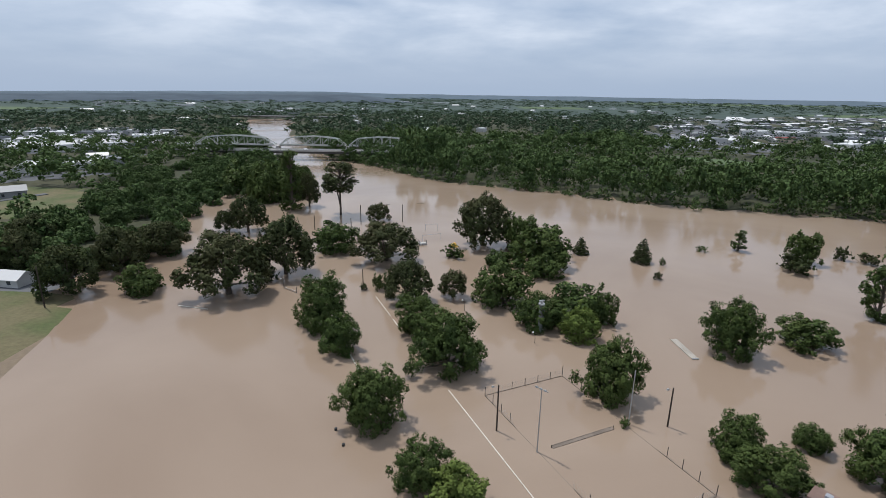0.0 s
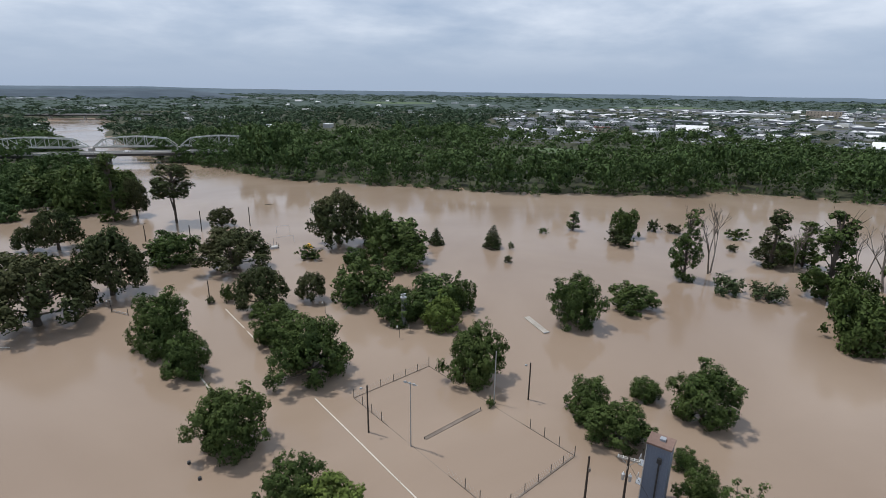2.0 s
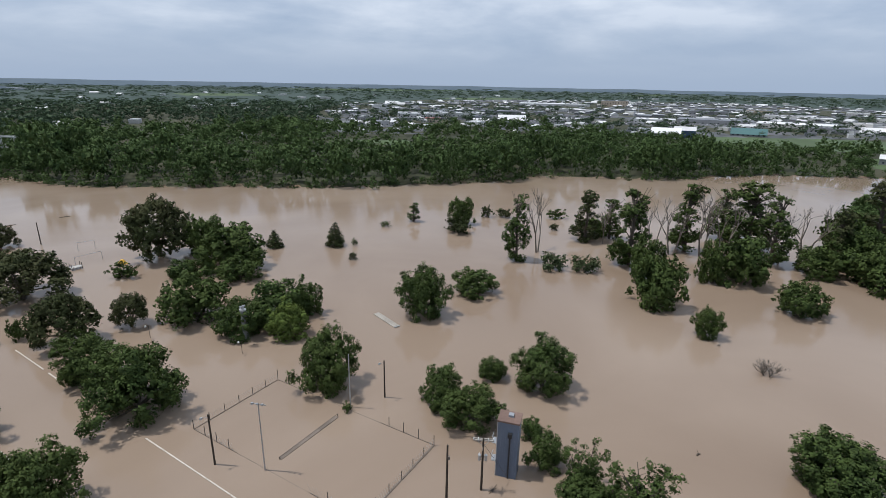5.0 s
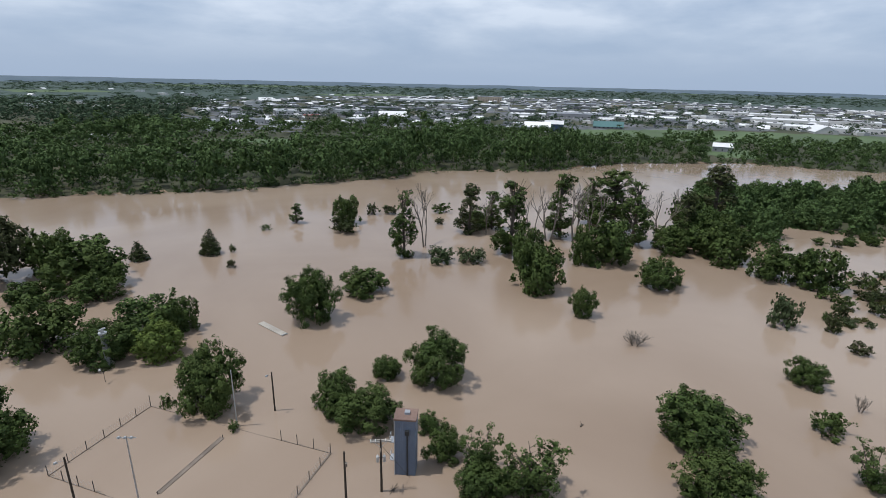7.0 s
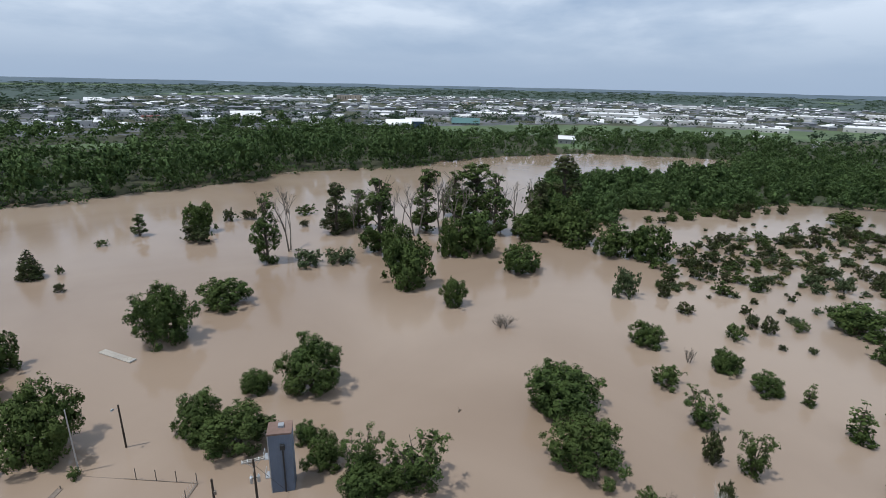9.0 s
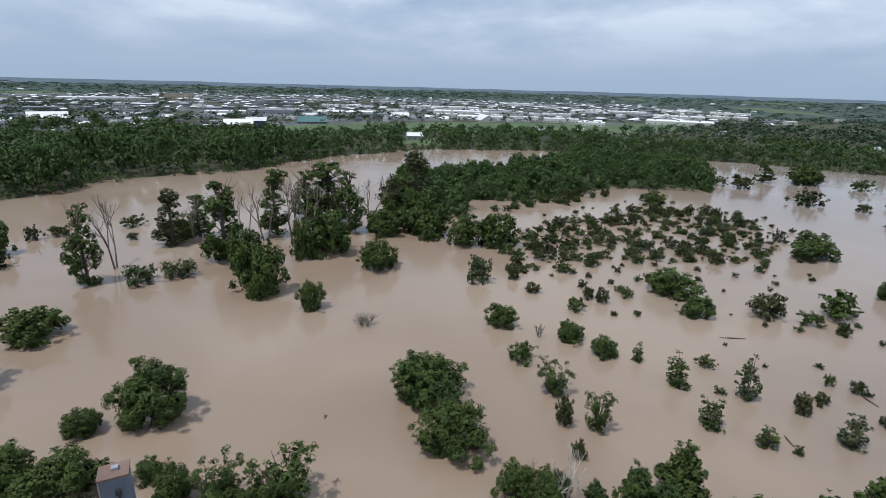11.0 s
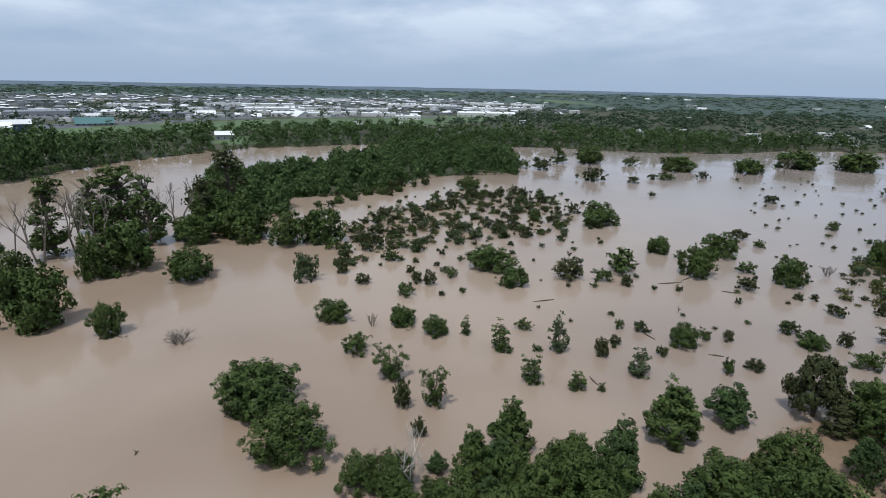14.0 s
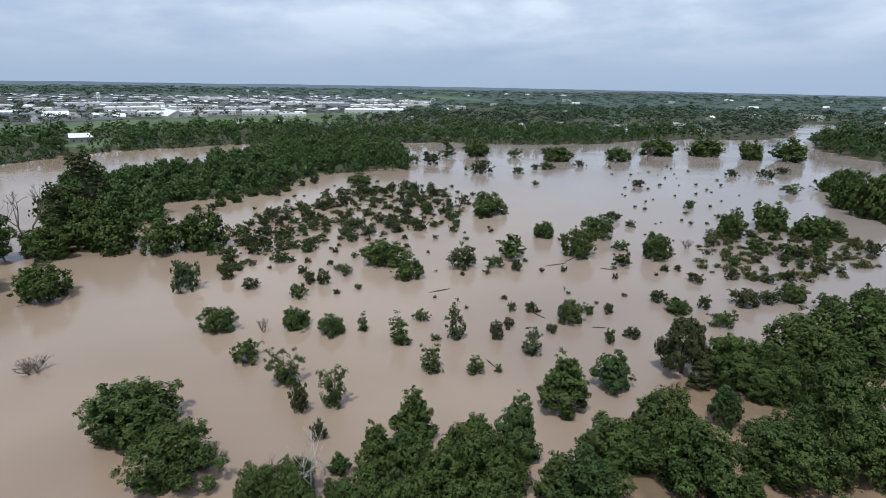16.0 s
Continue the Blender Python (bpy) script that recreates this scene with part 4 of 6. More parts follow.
plant("tall", 152.7, 129.2, 6.1, 21.2)
plant("tall", 143.9, 102.9, 7.4, 27.9)
plant("dead", 166.0, 101.5, 5.4, 22.2)
plant("tall", 174.3, 101.4, 6.7, 27.2)
plant("dead", 173.8, 94.8, 6.6, 23.7)
plant("tall", 196.3, 91.3, 10.4, 26.5)
plant("broad", 136.5, 91.6, 5.5, 13.3)
plant("broad", 122.1, 77.4, 6.9, 13.6)
plant("broad", 159.2, 74.5, 7.7, 14.1)
plant("broad", 152.4, 79.9, 3.8, 12.2)
plant("tall", 186.1, 78.0, 6.6, 26.3)
plant("dead", 204.6, 74.9, 5.8, 20.4)
plant("tall", 237.9, 64.9, 10.2, 27.8)
plant("broad", 203.7, 57.0, 8.2, 12.8)
plant("broad", 191.4, 47.9, 8.6, 13.0)
plant("broad", 188.0, 64.2, 7.2, 9.9)
plant("grey", 120.2, 113.1, 5.3, 5.4)
plant("grey", 126.9, 106.0, 5.0, 5.0)
plant("broad", 126.8, 173.8, 5.7, 11.2)
plant("shrub", 117.4, 163.9, 6.4, 6.2)
plant("tall", 111.5, 187.3, 3.1, 9.1)
plant("shrub", 97.3, 186.5, 2.3, 2.3)
plant("conifer", 69.5, 172.1, 4.1, 8.1)
plant("shrub", 68.4, 154.8, 1.8, 2.6)
plant("shrub", 75.6, 168.9, 1.3, 2.8)
plant("conifer", 50.5, 181.7, 3.5, 5.9)
plant("shrub", 143.6, 177.8, 3.4, 4.9)
plant("shrub", 149.8, 173.4, 4.2, 4.1)
plant("shrub", 168.8, 160.0, 4.6, 4.4)
plant("shrub", 153.8, 146.6, 2.3, 2.7)
plant("broad", 149.8, 53.5, 6.0, 8.5)
plant("broad", 116.0, 59.6, 3.4, 7.5)
plant("brush", 110.5, 43.0, 4.6, 3.6)
plant("brush", 112.0, 44.5, 3.2, 2.6)
plant("grey", 147.0, 20.7, 4.5, 8.4)
plant("broad", 183.0, 30.6, 6.2, 10.1)
plant("broad", 184.4, 20.0, 7.0, 12.3)
plant("shrub", 152.3, 11.4, 2.7, 4.4)
plant("shrub", 142.9, 5.2, 2.8, 2.8)
plant("broad", 119.5, 11.5, 3.6, 5.3)
plant("shrub", 103.8, 5.4, 3.6, 3.8)
plant("brush", 115.3, 2.2, 1.8, 4.6)
plant("broad", 115.9, -4.6, 3.1, 4.5)
plant("broad", 110.3, -11.9, 3.0, 3.9)
plant("thin", 109.8, -18.6, 1.9, 4.5)
plant("ragged", 92.9, -1.2, 4.0, 8.2)
plant("shrub", 83.2, -3.2, 2.1, 5.3)
plant("ragged", 83.3, -8.9, 2.9, 9.6)
plant("shrub", 75.1, -5.6, 1.7, 3.4)
plant("shrub", 133.6, -6.4, 3.2, 3.2)
plant("shrub", 142.9, -10.1, 2.4, 3.0)
plant("shrub", 140.3, -13.5, 2.4, 4.3)
plant("shrub", 146.4, -20.6, 2.5, 2.5)
plant("shrub", 132.4, -16.0, 1.2, 1.2)
plant("shrub", 134.1, -22.0, 1.4, 1.4)
plant("broad", 152.8, -33.2, 6.6, 6.5)
plant("broad", 138.6, -37.2, 4.1, 5.0)
plant("thin", 102.1, -24.8, 3.5, 6.9)
plant("shrub", 110.9, -32.5, 2.3, 2.4)
plant("thin", 100.4, -37.4, 2.9, 9.1)
plant("thin", 89.0, -28.1, 2.9, 5.6)
plant("thin", 85.7, -35.9, 2.6, 3.4)
plant("thin", 84.6, -40.3, 1.1, 1.8)
plant("shrub", 97.5, -45.6, 2.1, 3.9)
plant("shrub", 101.9, -50.6, 1.6, 2.1)
plant("shrub", 109.0, -54.9, 1.2, 2.6)
plant("shrub", 107.3, -59.1, 1.8, 2.6)
plant("thin", 89.1, -49.9, 3.2, 6.0)
plant("shrub", 96.3, -58.6, 1.7, 2.1)
plant("broad", 100.0, -65.3, 3.0, 4.9)
plant("shrub", 102.0, -72.1, 1.6, 2.4)
plant("shrub", 101.5, -77.2, 1.8, 2.3)
plant("shrub", 143.2, -55.2, 6.2, 6.2)
plant("shrub", 139.6, -64.0, 3.1, 3.6)
plant("shrub", 146.8, -73.4, 6.8, 6.7)
plant("shrub", 135.1, -69.2, 2.2, 3.4)
plant("broad", 164.3, -94.7, 4.0, 5.4)
plant("shrub", 157.7, -99.4, 2.6, 2.7)
plant("broad", 141.3, -94.6, 4.9, 9.0)
plant("broad", 160.0, -114.2, 5.6, 7.2)
plant("shrub", 178.0, -134.1, 4.1, 4.0)
plant("shrub", 167.4, -134.8, 2.7, 2.6)
plant("shrub", 129.7, -102.4, 3.5, 3.5)
plant("shrub", 142.8, -111.7, 3.4, 3.3)
plant("broad", 132.7, -117.2, 4.4, 8.5)
plant("shrub", 121.8, -111.8, 1.8, 1.8)
plant("shrub", 103.6, -93.7, 3.0, 3.0)
plant("shrub", 88.1, -67.9, 1.7, 3.3)
plant("shrub", 88.9, -74.2, 2.2, 2.3)
plant("broad", 203.2, -89.7, 7.1, 8.2)
plant("shrub", 291.4, -26.5, 2.2, 4.0)
plant("broad", 280.9, -48.7, 6.1, 5.8)
plant("shrub", 363.9, -182.2, 6.4, 6.6)
plant("shrub", 305.6, -168.0, 3.1, 3.7)
plant("shrub", 303.7, -176.3, 5.4, 5.1)
plant("shrub", 310.2, -204.5, 4.5, 4.3)
plant("broad", 328.6, -249.5, 8.5, 9.7)
plant("broad", 338.7, -204.6, 10.5, 10.0)
plant("broad", 376.1, -155.2, 10.3, 11.9)
plant("tall", 378.1, -132.0, 6.6, 14.7)
plant("shrub", 347.0, -109.5, 8.7, 8.2)
plant("shrub", 352.2, -98.7, 5.4, 6.0)
plant("shrub", 293.9, -149.9, 4.6, 4.3)
plant("shrub", 257.3, -142.4, 2.3, 2.2)
plant("shrub", 302.9, -128.3, 8.4, 7.9)
plant("broad", 70.2, -45.5, 4.8, 10.8)
plant("broad", 73.8, -57.9, 3.7, 7.5)
plant("oak", 73.7, -73.7, 5.2, 11.9)
plant("broad", 70.4, -19.1, 3.9, 8.8)
plant("broad", 61.9, -32.4, 3.8, 11.0)
plant("broad", 60.4, -25.0, 4.8, 9.2)
plant("broad", 64.8, -12.3, 3.0, 8.9)
plant("broad", 64.8, 3.4, 2.8, 4.8)
plant("broad", 64.2, -1.2, 3.0, 5.8)
plant("broad", 60.9, -6.6, 2.2, 3.6)
plant("broad", 59.0, -13.6, 2.6, 5.7)
for x, y, a, h in ((62.0, -17.5, 3.8, 7.0), (57.5, -20.0, 4.2, 8.2), (57.0, -28.0, 4.2, 8.0), (65.5, -16.0, 3.0, 6.0), (65.0, -27.5, 3.2, 6.4),
                   (57.5, -9.0, 3.6, 6.0), (61.0, -1.5, 2.8, 4.2), (53.5, -14.0, 4.0, 7.0), (52.0, -24.0, 4.4, 7.4), (66.8, -7.4, 1.6, 3.4), (56.0, 3.0, 2.4, 3.6)):
    plant("broad", x, y, a, h)
plant("dead", 66.0, 1.8, 1.4, 5.2)
plant("dead", 61.5, -20.5, 1.6, 6.6)
plant("broad", 56.5, -46.1, 5.3, 6.4)
plant("broad", 53.1, -33.5, 2.6, 7.2)
plant("broad", 67.2, -79.3, 5.7, 8.7)
plant("broad", 66.2, -94.9, 7.5, 10.0)
plant("broad", 67.3, -111.8, 7.4, 11.0)
plant("broad", 59.2, -56.0, 4.8, 7.5)
plant("broad", 48.5, -52.2, 5.7, 9.3)
plant("broad", 46.2, -65.9, 6.3, 7.9)
plant("broad", 44.1, -75.8, 5.9, 10.0)
plant("broad", 54.2, -86.9, 5.6, 9.9)
plant("broad", 61.4, -81.1, 4.9, 5.7)
plant("broad", 51.2, -39.2, 3.4, 4.7)
plant("broad", 96.4, -93.5, 2.9, 3.4)
plant("shrub", 96.3, -101.6, 2.0, 3.5)
plant("broad", 82.9, -141.2, 4.2, 5.6)
plant("broad", 85.5, -130.3, 3.3, 4.2)
plant("broad", 93.5, -128.1, 3.4, 4.8)
plant("shrub", 87.4, -98.2, 3.6, 3.6)
plant("shrub", 94.7, -113.1, 4.3, 4.3)
plant("shrub", 94.4, -120.5, 3.3, 3.2)
plant("broad", 144.2, -161.0, 4.7, 9.6)
plant("broad", 149.1, -186.2, 6.6, 9.7)
plant("broad", 135.4, -188.1, 5.2, 7.7)
plant("broad", 136.1, -197.9, 6.4, 6.8)
plant("shrub", 111.7, -113.4, 2.8, 2.8)
plant("shrub", 127.8, -154.9, 4.7, 4.6)
plant("shrub", 120.7, -161.3, 5.1, 4.9)
plant("shrub", 120.3, -173.8, 4.2, 4.1)
plant("shrub", 110.8, -125.9, 2.9, 2.9)
plant("shrub", 115.3, -192.0, 3.8, 4.6)
plant("broad", 151.5, -246.4, 7.3, 17.8)
plant("broad", 167.1, -254.3, 6.5, 14.1)
plant("shrub", 202.8, -290.2, 6.2, 5.8)
plant("shrub", 238.0, -195.3, 4.4, 4.1)
plant("shrub", 188.1, -183.5, 3.6, 3.5)
plant("shrub", 252.2, -277.2, 4.6, 4.3)
plant("shrub", 241.1, -292.1, 5.9, 5.6)
plant("shrub", 201.0, -262.8, 5.4, 5.1)
plant("shrub", 250.9, -318.4, 4.8, 4.5)
plant("broad", 311.0, -359.1, 9.2, 13.0)
plant("broad", 296.3, -382.0, 12.1, 14.9)
plant("broad", 350.2, -304.0, 13.7, 13.1)
plant("dead", 322.6, -271.1, 5.1, 12.5)
plant("brush", 138.0, -135.3, 3.3, 4.4)
plant("broad", 337.3, -340.8, 13.7, 12.9)
plant("broad", 163.7, 134.6, 5.8, 6.4)
plant("tall", 163.7, 126.5, 5.1, 16.7)
plant("tall", 203.6, 104.4, 6.9, 21.3)
plant("dead", 163.1, 107.3, 4.3, 19.4)
plant("dead", 197.8, 86.9, 5.1, 21.6)
plant("broad", 224.4, 71.3, 7.4, 13.9)
plant("broad", 205.0, 61.2, 7.8, 14.3)
plant("tall", 200.0, 64.0, 5.5, 21.9)
plant("dead", 180.2, 90.8, 4.9, 21.7)
plant("dead", 155.7, 123.1, 4.0, 17.2)
plant("dead", 191.2, 77.9, 4.5, 20.3)
plant("broad", -95.2, 262.2, 6.4, 14.6)
plant("broad", -91.6, 270.9, 10.3, 17.9)
plant("broad", -87.1, 285.4, 8.5, 17.1)
plant("tall", -84.7, 279.7, 7.1, 27.9)
plant("broad", -86.6, 314.9, 6.7, 12.8)
plant("broad", -107.8, 304.4, 10.1, 14.8)
plant("broad", -116.9, 293.8, 11.0, 15.2)

# shrubs scattered thick over the drowned sandbar
BAR = [(211, 7), (235, -11), (266, -41), (272, -66), (254, -86), (218, -87), (186, -67), (184, -45), (179, -31), (168, -15), (160, 0), (158, 14), (177, 20)]
BAR_EAST = [(119, -121), (143, -143), (158, -175), (151, -200), (127, -200), (106, -186), (99, -156), (103, -135)]
DEEP = [(150, -235), (205, -290), (235, -372), (200, -380), (150, -300), (135, -245)]
FRINGE = [(238, 30), (262, 22), (272, 2), (298, -20), (290, -28), (262, -4), (240, 20)]
LOOSE = [(90, -30), (140, -40), (150, -100), (185, -150), (240, -180), (330, -240), (300, -290), (200, -230), (120, -125), (95, -80)]


def scatter(poly, gap, kinds, a_range, squat, seed, label=""):
    k = np.random.default_rng(seed)
    xs, ys = [p[0] for p in poly], [p[1] for p in poly]
    for x in np.arange(min(xs), max(xs), gap):
        for y in np.arange(min(ys), max(ys), gap):
            px_, py_ = x + k.uniform(-0.5, 0.5) * gap, y + k.uniform(-0.5, 0.5) * gap
            clear = all(math.hypot(px_ - gx_, py_ - gy_) > gr_ for gx_, gy_, gr_ in MUD_GAPS)
            for plot in (DRIVE, HOUSE_PLOT):
                clear = clear and not in_poly(np.array([px_]), np.array([py_]), plot)[0]
            if in_poly(np.array([px_]), np.array([py_]), poly)[0] and clear and k.uniform() < 0.86:
                a = k.uniform(*a_range)
                plant(kinds[int(k.integers(len(kinds)))], round(px_, 1), round(py_, 1), a, a * k.uniform(*squat), label)


scatter(BAR, 6.0, ("shrub", "shrub", "shrub", "shrub", "thin", "shrub", "tip", "grey"), (1.1, 3.7), (0.8, 1.4), 21)
BAR_WIDE = [(152, 20), (148, -10), (156, -45), (172, -78), (205, -100), (262, -96), (290, -70), (283, -35), (250, 0), (215, 14), (185, 26)]
scatter(BAR_WIDE, 9.0, ("tip", "tip", "shrub", "tip", "grey"), (0.7, 2.0), (0.7, 1.2), 27)
scatter(BAR_EAST, 5.4, ("shrub", "reed", "grey", "reed", "shrub", "thin"), (1.0, 3.0), (0.7, 1.25), 22)
scatter(BAR, 7.0, ("reed",), (0.9, 2.2), (0.4, 0.7), 26)
scatter(BAR_EAST, 6.0, ("reed",), (1.0, 2.4), (0.4, 0.7), 28)
scatter(DEEP, 12.0, ("shrub", "broad"), (3.0, 6.5), (1.0, 1.6), 23)
scatter(FRINGE, 7.0, ("shrub", "broad"), (2.0, 4.0), (1.0, 1.5), 24)
scatter(LOOSE, 13.5, ("tip", "tip", "tip", "shrub"), (0.45, 1.5), (0.7, 1.3), 25)
# woods that come close: the island, the left bank and the bank under the flight's end
ISLAND_WEST = [(290, 92), (225, 62), (221, 40), (262, 48), (262, 30), (272, 8), (298, -14), (340, -20), (412, -8), (372, 18), (350, 42), (322, 60), (312, 82)]
ISLAND_EAST = [(298, -16), (318, -30), (325, -58), (328, -86), (352, -92), (425, -104), (468, -84), (476, -40), (474, -8), (412, -10), (340, -22)]
scatter(ISLAND_WEST, 7.6, ("wood",), (3.0, 6.3), (1.4, 2.2), 31, "low leafy tree on the drowned island")
scatter(ISLAND_EAST, 9.0, ("wood",), (3.8, 6.4), (1.4, 2.2), 34)
WEST = [(-99, 150), (-92, 175), (-105, 215), (-108, 300), (-112, 345), (-126, 400), (-190, 400), (-200, 330), (-175, 250), (-165, 200), (-160, 150), (-120, 148)]
scatter(WEST, 10.2, ("wood", "wood", "bank", "wood"), (3.8, 6.4), (1.2, 1.9), 32, "leafy tree of the thick wood on the river bank")
for x, y, a, h in ((-50, 430, 4, 8), (-41, 424, 5, 13), (-33, 431, 7, 24), (-24, 425, 7, 25), (-31, 416, 6, 18), (-13, 430, 7, 24), (-58, 423, 3, 6), (-3, 424, 7, 23)):
    plant("wood", x, y, a, h)
scatter(BANK, 9.5, ("bank", "broad", "bank", "thin", "bank", "tall"), (2.2, 4.4), (1.5, 2.2), 33, "leafy tree of the wood on the muddy bank")
scatter(BANK, 8.0, ("shrub", "thin", "shrub"), (1.2, 2.4), (1.1, 1.8), 35, "leafy shrub under the trees of the muddy bank")

# ---- the old truss bridge and the road bridge before it ----


def truss_bridge():
    top = thing("truss_bridge", 0, 0, 0, 0, "old pale steel bridge of three arched through trusses over the river", "bridge")
    y, deck, width = 463.0, 10.6, 7.0
    spans = [(-219, -149), (-144.5, -87), (-84, -26)]
    for x0, x1 in spans:
        n = 8
        xs = [x0 + (x1 - x0) * i / n for i in range(n + 1)]
        rise = [0] + [7.4 * (0.62 + 0.38 * math.sin(math.pi * i / n)) for i in range(1, n)] + [0]
        for side, yy in (("near", y - width / 2), ("far", y + width / 2)):
            for i in range(n):
                part("top_chord", Geo().beam((xs[i], yy, deck + rise[i]), (xs[i + 1], yy, deck + rise[i + 1]), 0.65, 0.65), "steel", top)
                part("bottom_chord", Geo().beam((xs[i], yy, deck), (xs[i + 1], yy, deck), 0.5, 0.6), "steel", top)
            for i in range(1, n):
                part("post", Geo().beam((xs[i], yy, deck), (xs[i], yy, deck + rise[i]), 0.42, 0.42), "steel", top)
                j = i + 1 if i < n / 2 else i - 1
                if 0 < j < n:
                    part("diagonal", Geo().beam((xs[i], yy, deck + rise[i]), (xs[j], yy, deck), 0.28, 0.28), "steel", top)
        for i in range(1, n):
            part("cross_strut", Geo().beam((xs[i], y - width / 2, deck + rise[i]), (xs[i], y + width / 2, deck + rise[i]), 0.4, 0.4), "steel", top)
        part("deck", Geo().box((x0 + x1) / 2, y, deck - 0.9, x1 - x0, width - 0.8, 0.5), "concrete", top)
    for x in (-220.5, -146.7, -85.5, -24):
        part("pier", Geo().box(x, y, -3, 3.0, width + 2, deck + 2.0, 0, 0.8), "concrete", top)


def road_bridge(y, z, x0, x1, piers, width, label):
    top = thing("road_bridge", 0, 0, 0, 0, label, "bridge")
    part("deck", Geo().box((x0 + x1) / 2, y, z, x1 - x0, width, 0.5), "concrete", top)
    for yy in (y - width / 2 + 0.15, y + width / 2 - 0.15):
        part("parapet", Geo().box((x0 + x1) / 2, yy, z + 0.504, x1 - x0, 0.3, 0.9), "concrete", top)
    for yy in (y - width / 3, y, y + width / 3):
        part("girder", Geo().box((x0 + x1) / 2, yy, z - 1.8, x1 - x0, 0.6, 1.79), "girder", top)
    for x in piers:
        part("pier_cap", Geo().box(x, y, z - 2.9, 1.6, width - 1, 1.09), "concrete", top)
        for yy in (y - width / 3, y + width / 3):
            part("pier", Geo().tube((x, yy, -3), (x, yy, z - 2.91), 0.7, 0.7, 10), "concrete", top)


truss_bridge()
road_bridge(442, 7.4, -230, 0, (-180, -130, -80, -40), 11, "low concrete road bridge with dark girders over the river")
road_bridge(1035, 8.0, -420, -200, (-380, -330, -280, -230), 14, "distant pale road bridge across the river")


def car(x, y, z, rz, paint, name="car"):
    ob = thing(name, x, y, z, rz, f"{paint} car driving over the road bridge", "car", "cars on the bridge")
    body = part("body", Geo().box(0, 0, 0.35, 4.4, 1.8, 0.6).box(-0.2, 0, 0.95, 2.5, 1.6, 0.6, 0, 0.75), None, ob)
    body.data.materials.append(CAR[paint])
    for wx_ in (-1.4, 1.4):
        for wy_ in (-0.85, 0.85):
            part("wheel", Geo().tube((wx_, wy_ - 0.1, 0.34), (wx_, wy_ + 0.1, 0.34), 0.34, 0.34, 10), "rust", ob)


CAR = {"white": material("white_car_paint", (0.75, 0.75, 0.74), 0.3, 0.03), "silver": material("silver_car_paint", (0.45, 0.46, 0.48), 0.3, 0.03),
       "dark": material("dark_car_paint", (0.06, 0.065, 0.075), 0.3, 0.03)}
for x, paint in ((-76, "white"), (-104, "silver"), (-118, "white"), (-60, "white"), (-152, "dark")):
    car(x, 440 if x > -110 else 444.5, 7.904, 0, paint)

# ---- the town ----
STYLE = {
    "white": ("wall_white", "roof_white", "flat", "wide white commercial building with a pale flat roof", "commercial_building"),
    "grey": ("wall_grey", "roof_grey", "flat", "wide grey commercial building with a flat roof", "commercial_building"),
    "teal": ("wall_grey", "roof_teal", "gable", "long low building under a teal metal roof", "commercial_building"),
    "red": ("wall_tan", "roof_red", "flat", "low building with a red roof", "commercial_building"),
    "tan": ("wall_tan", "roof_grey", "flat", "tall tan brick building at the edge of town", "commercial_building"),
    "hotel": ("wall_tan", "roof_grey", "flat", "tall tan hotel with rows of windows", "hotel"),
    "gable": ("wall_white", "roof_white", "gable", "small house with a pale metal gable roof", "house"),
    "lodge": ("wall_grey", "roof_white", "gable", "riverside house with a white metal roof and porch", "house"),
    "warehouse_white": ("wall_white", "roof_white", "gable", "low white metal-roofed warehouse", "warehouse"),
    "warehouse_blue": ("wall_blue", "roof_white", "gable", "blue steel warehouse with a bright white roof", "warehouse"),
    "shed": ("wall_grey", "roof_grey", "gable", "grey metal shed with a steep roof beside the wood", "shed"),
}


